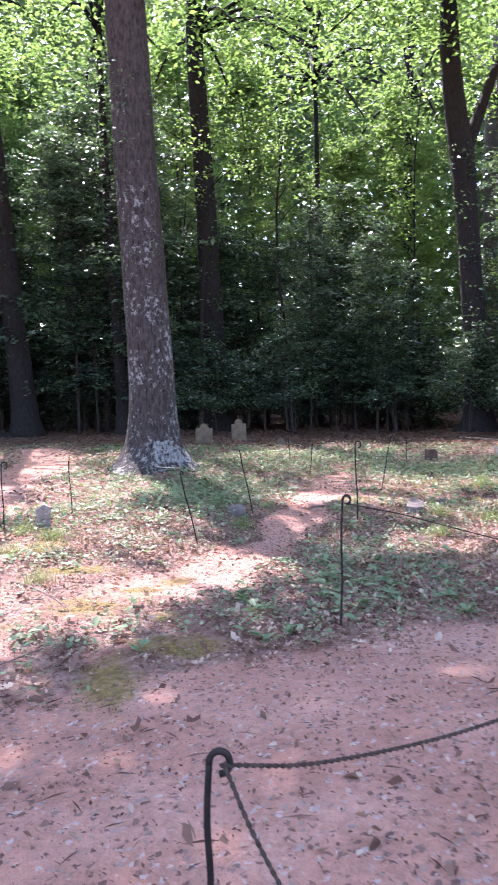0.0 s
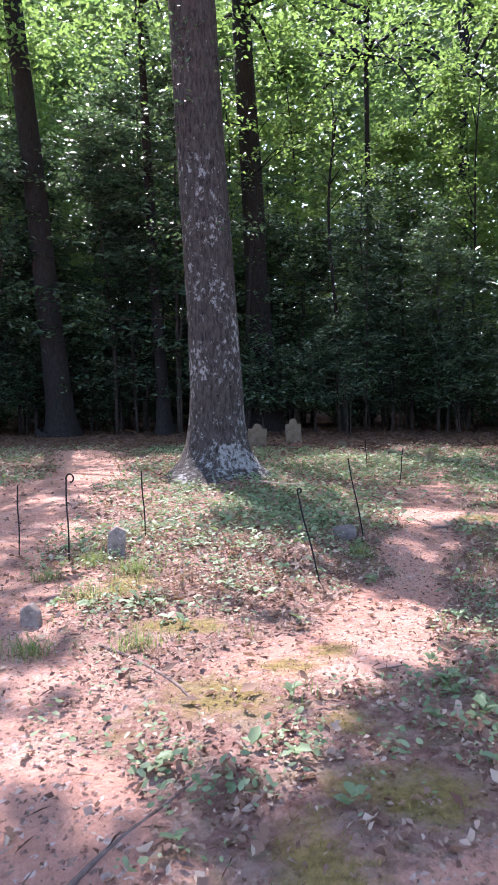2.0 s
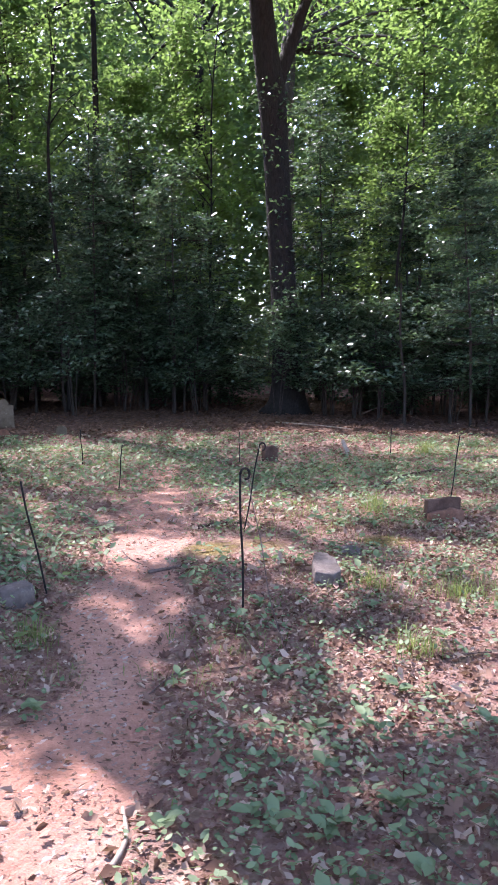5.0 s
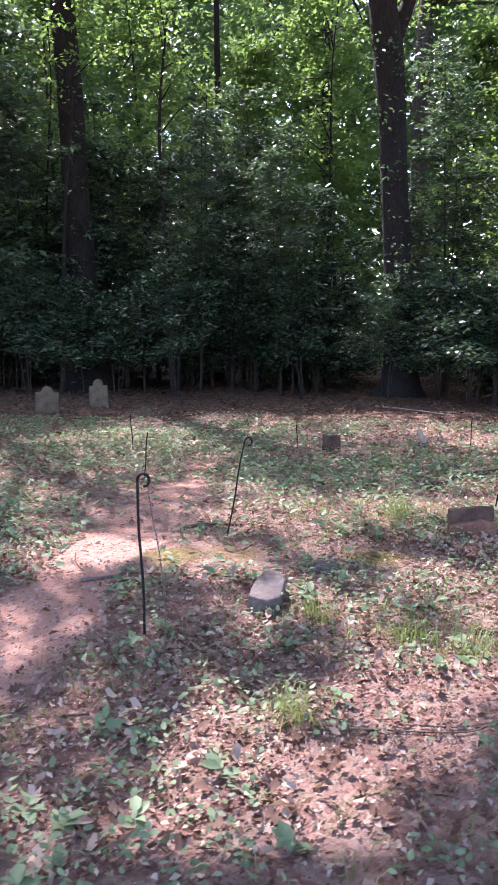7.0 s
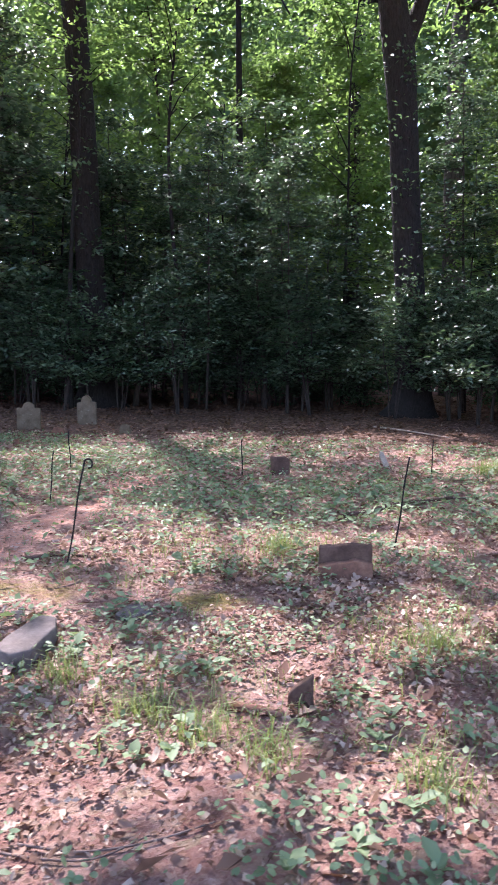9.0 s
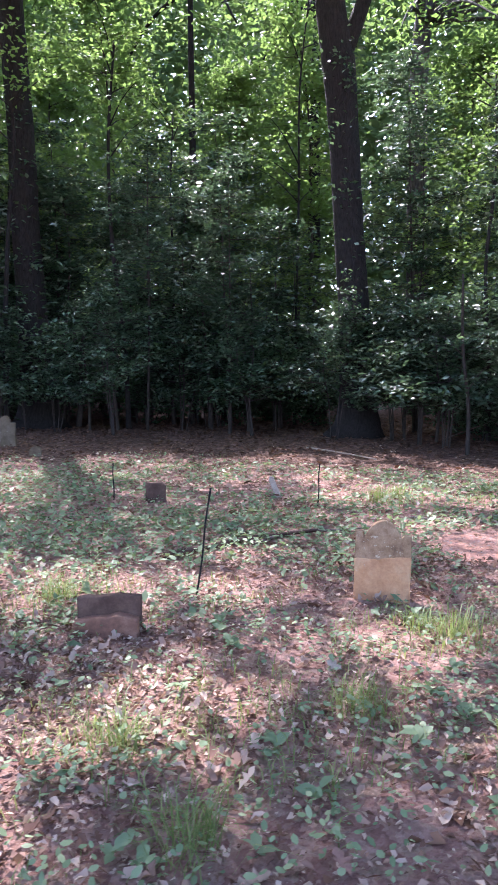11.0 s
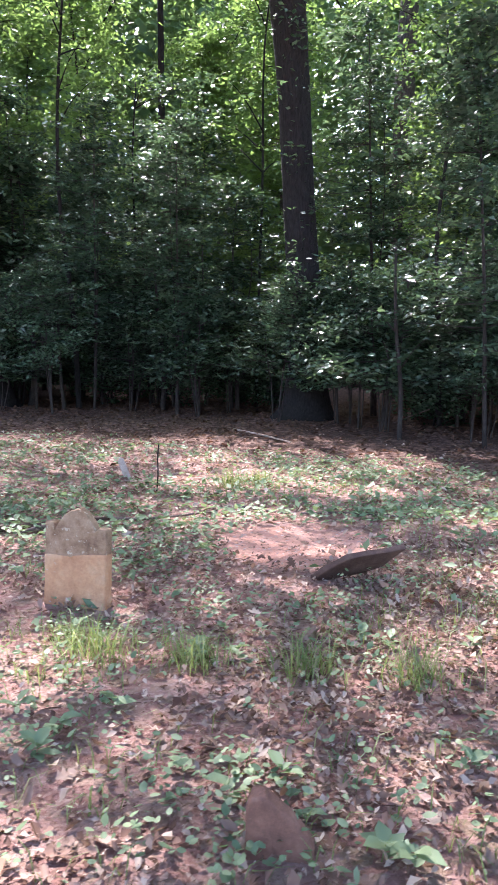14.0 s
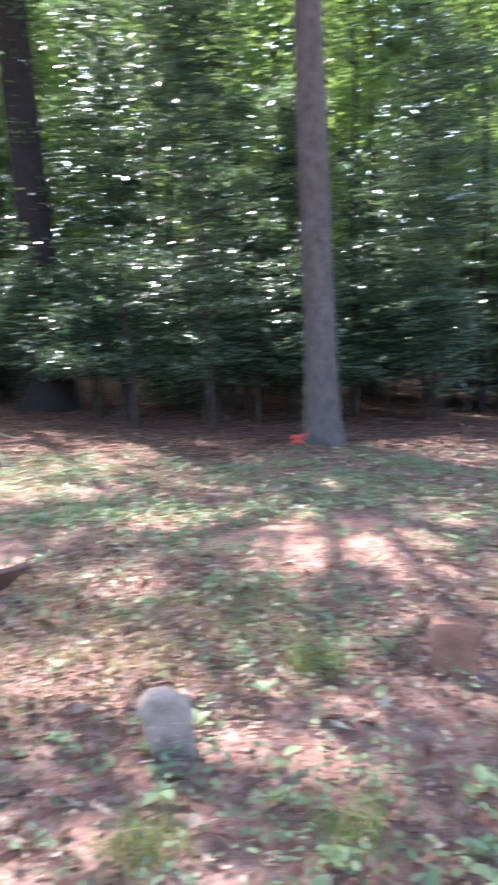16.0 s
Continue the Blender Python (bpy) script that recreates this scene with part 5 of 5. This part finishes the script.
# Broad-leaved weeds near the walk, each with leaves of its own.
weed_leaf = cloud("weed_leaf", OVAL, OVAL_F, np.zeros((1, 3)), np.eye(3)[None], np.ones(1))
weed_leaf.materials.append(M_WEED)
wx, wy = scatter(3200, -2.5, 9, 4.8, 11, lambda x, y: np.clip(green_at(x, y) + 0.12, 0, 1) * (1 - bare_at(x, y)) * near_weight(x, y) ** 2, plant_rng)
for i in range(min(len(wx), 290)):
    base = pose(wx[i], wy[i], gz(wx[i], wy[i]), 0, 0, plant_rng.uniform(0, 360))
    weed = thing("weed", base, "low broad-leaved green weed in the leaf litter", "plant", "weeds on the clearing floor")
    k = int(plant_rng.integers(4, 8))
    for j in range(k):
        leaf = new("leaf", weed_leaf)
        leaf.parent = weed
        leaf.matrix_basis = pose(0, 0, 0.01 + 0.008 * j, plant_rng.normal(0, 9), plant_rng.uniform(-38, -2), j * 360 / k + plant_rng.normal(0, 16)) @ Matrix.Scale(plant_rng.uniform(0.04, 0.09), 4)

# ---- leaf litter ----
litter_rng = np.random.default_rng(401)


def litter_at(x, y):
    return np.clip(0.2 + 0.9 * value_noise(x, y, 0.9, 61), 0, 1) * (1 - 0.9 * bare_at(x, y)) * (1 - 0.9 * np.clip(moss_at(x, y) * 1.6, 0, 1))


def lay_leaves(name, n, area, chance, size, mat, label, shape=CURL, tilt=0.3):
    x, y = scatter(n, *area, chance, litter_rng)
    z = ground_height(x, y) + litter_rng.uniform(0.004, 0.03, len(x))
    solid(name, cloud(name, shape, {4: LEAF_F, 6: SIX_F, 7: OVAL_F, 15: LOBED_F}[len(shape)], np.stack([x, y, z], -1), frames_of(len(x), tilt, litter_rng), size[0] + (size[1] - size[0]) * litter_rng.random(len(x)) ** 1.5), mat, Matrix(), label, "leaves", kind="stuff")


def far_off(x, y):
    return np.clip((near_line(x, y, [(-0.4, 1.2), (-1.2, 3.2), (-0.3, 4.9), (1.6, 5.5), (3.3, 6.1), (5.0, 6.8), (6.5, 7.5), (7.3, 7.4)]) - 4.5) / 1.5, 0, 1)


CHIP = np.array([(0, -0.1, 0.02), (0.55, 0.3, 0.2), (1, 0.02, 0.0), (0.5, -0.28, 0.1)])
CRUMPLED = np.array([(0, 0, 0.05), (0.22, 0.3, 0.26), (0.6, 0.2, 0.02), (1, 0.06, 0.3), (0.78, -0.26, 0.22), (0.3, -0.19, 0.04), (0.5, 0.02, -0.04)])
FOLDED = np.array([(0, 0, 0), (0.3, 0.16, 0.2), (0.65, 0.24, 0.34), (1, -0.05, 0.1), (0.6, -0.2, 0.3), (0.25, -0.22, 0.12), (0.5, 0, 0)])
LOBED = np.array([(0, 0, 0), (0.2, 0.1, 0.03), (0.3, 0.3, 0.14), (0.42, 0.14, 0.02), (0.58, 0.36, 0.18), (0.68, 0.13, 0.03), (0.82, 0.22, 0.14), (1, 0, 0.12),
                  (0.8, -0.2, 0.06), (0.66, -0.12, 0.02), (0.56, -0.34, 0.12), (0.4, -0.13, 0.01), (0.28, -0.28, 0.1), (0.18, -0.09, 0.02), (0.5, 0, 0)])
LOBED_F = np.array([(i, 14, (i + 1) % 14) for i in range(14)])[:, ::-1]
NEAR_AREA = (-4.5, 10.5, 3.0, 12.5)


def near_by(x, y):
    return litter_at(x, y) * (1 - far_off(x, y))


lay_leaves("leaf_fragments", 260000, NEAR_AREA, near_by, (0.012, 0.042), M_DEAD, "broken dry leaf litter over red soil", CHIP, 0.6)
lay_leaves("leaf_litter", 24000, NEAR_AREA, near_by, (0.03, 0.075), M_DEAD, "curled dry leaf litter over red soil", CRUMPLED, 0.5)
lay_leaves("leaf_litter", 26000, NEAR_AREA, near_by, (0.025, 0.065), M_DEAD, "folded dry leaf litter over red soil", FOLDED, 0.6)
lay_leaves("oak_leaf_litter", 5000, NEAR_AREA, near_by, (0.05, 0.10), M_DEAD, "dry lobed oak leaves over red soil", LOBED, 0.4)
CLOD = np.array([(0.5, 0, -0.1), (-0.4, 0.45, -0.1), (-0.35, -0.45, -0.1), (0.05, 0.05, 0.5)])
CLOD_F = np.array([(0, 1, 3), (1, 2, 3), (2, 0, 3)])
x, y = scatter(60000, -3, 9, 2.6, 10, lambda x, y: near_weight(x, y) ** 2 * (0.25 + 0.6 * value_noise(x, y, 0.4, 75)), litter_rng)
solid("soil_crumbs", cloud("soil_crumbs", CLOD, CLOD_F, np.stack([x, y, ground_height(x, y)], -1), frames_of(len(x), 0.3, litter_rng), 0.006 + 0.022 * litter_rng.random(len(x)) ** 3), M_GROUND, Matrix(),
      "small crumbs of red clay soil", "soil", kind="stuff")
lay_leaves("leaf_litter", 110000, (-9, 14, 6, 21), lambda x, y: litter_at(x, y) * far_off(x, y) * (1 - 0.95 * forest_at(x, y)), (0.03, 0.09), M_DEAD, "pale dry leaf litter over red soil", CHIP, 0.5)
lay_leaves("brown_leaf_litter", 60000, (-14, 18, 4.0, 30), lambda x, y: np.clip(0.12 + forest_at(x, y), 0, 1) * (1 - 0.8 * bare_at(x, y)) * 0.9, (0.05, 0.13), M_BROWN, "dark brown fallen leaves under the trees", LEAF, 0.4)
lay_leaves("leaf_crumbs", 32000, (-3.5, 8, 1.5, 11), lambda x, y: 0.25 + 0.5 * bare_at(x, y) * value_noise(x, y, 0.5, 71), (0.008, 0.03), M_BROWN, "small dark leaf crumbs on bare clay", LEAF)
lay_leaves("twig_bits", 8000, (-3.5, 9, 1.5, 12), lambda x, y: 0.3 + 0.4 * value_noise(x, y, 0.6, 73), (0.03, 0.13), M_BROWN, "short dead twig bits on the ground", LEAF * np.array((1, 0.14, 0.6)), 0.1)
lay_leaves("pale_leaf_crumbs", 26000, (-3.5, 8, 1.5, 11), lambda x, y: 0.2 + 0.3 * value_noise(x, y, 0.4, 72), (0.008, 0.03), M_DEAD, "small pale leaf crumbs on bare clay", LEAF)

# Larger dry leaves close to the walk, one by one.
big_leaf = [cloud("dry_leaf", s, f, np.zeros((1, 3)), np.eye(3)[None], np.ones(1)) for s, f in ((LOBED, LOBED_F), (CURL, OVAL_F))]
m_dry, nt, bs = material("dry leaf", 0.7, 0.25)
rnd = nt.nodes.new("ShaderNodeObjectInfo").outputs["Random"]
vein = noise_node(nt, 7, 4, 0.6, coords_of(nt, "Object"))
nt.links.new(mix(nt, 0.5, ramp(nt, rnd, (0.0, (0.24, 0.13, 0.10)), (0.4, (0.34, 0.225, 0.175)), (0.8, (0.43, 0.32, 0.25)), (1.0, (0.28, 0.24, 0.16))), ramp(nt, vein, (0.3, (0.6, 0.6, 0.6)), (0.7, (1.3, 1.3, 1.3))), "MULTIPLY"), bs.inputs["Base Color"])
for me in big_leaf:
    me.materials.append(m_dry)
solid("oak_leaf", cloud("oak_leaf", LOBED, LOBED_F, np.zeros((1, 3)), np.eye(3)[None], np.ones(1)), M_RUSSET, pose(5.55, 8.95, gz(5.55, 8.95) + 0.03, 8, -6, 40) @ Matrix.Scale(0.16, 4), "large russet oak leaf on the ground", "leaf")
drift = thing("leaf_drift", pose(2, 7, 0), "scattered large dry leaves on the clearing floor", "leaves", kind="stuff")
lx, ly = scatter(2600, -2.6, 8.8, 3.6, 10.5, lambda x, y: litter_at(x, y) * near_weight(x, y) ** 3, litter_rng)
for i in range(min(len(lx), 200)):
    leaf = new("leaf", big_leaf[int(litter_rng.integers(2))])
    leaf.parent = drift
    leaf.matrix_basis = pose(lx[i] - 2, ly[i] - 7, gz(lx[i], ly[i]) + 0.016, litter_rng.normal(0, 14), litter_rng.normal(0, 14), litter_rng.uniform(0, 360)) @ Matrix.Scale(litter_rng.uniform(0.06, 0.11), 4)
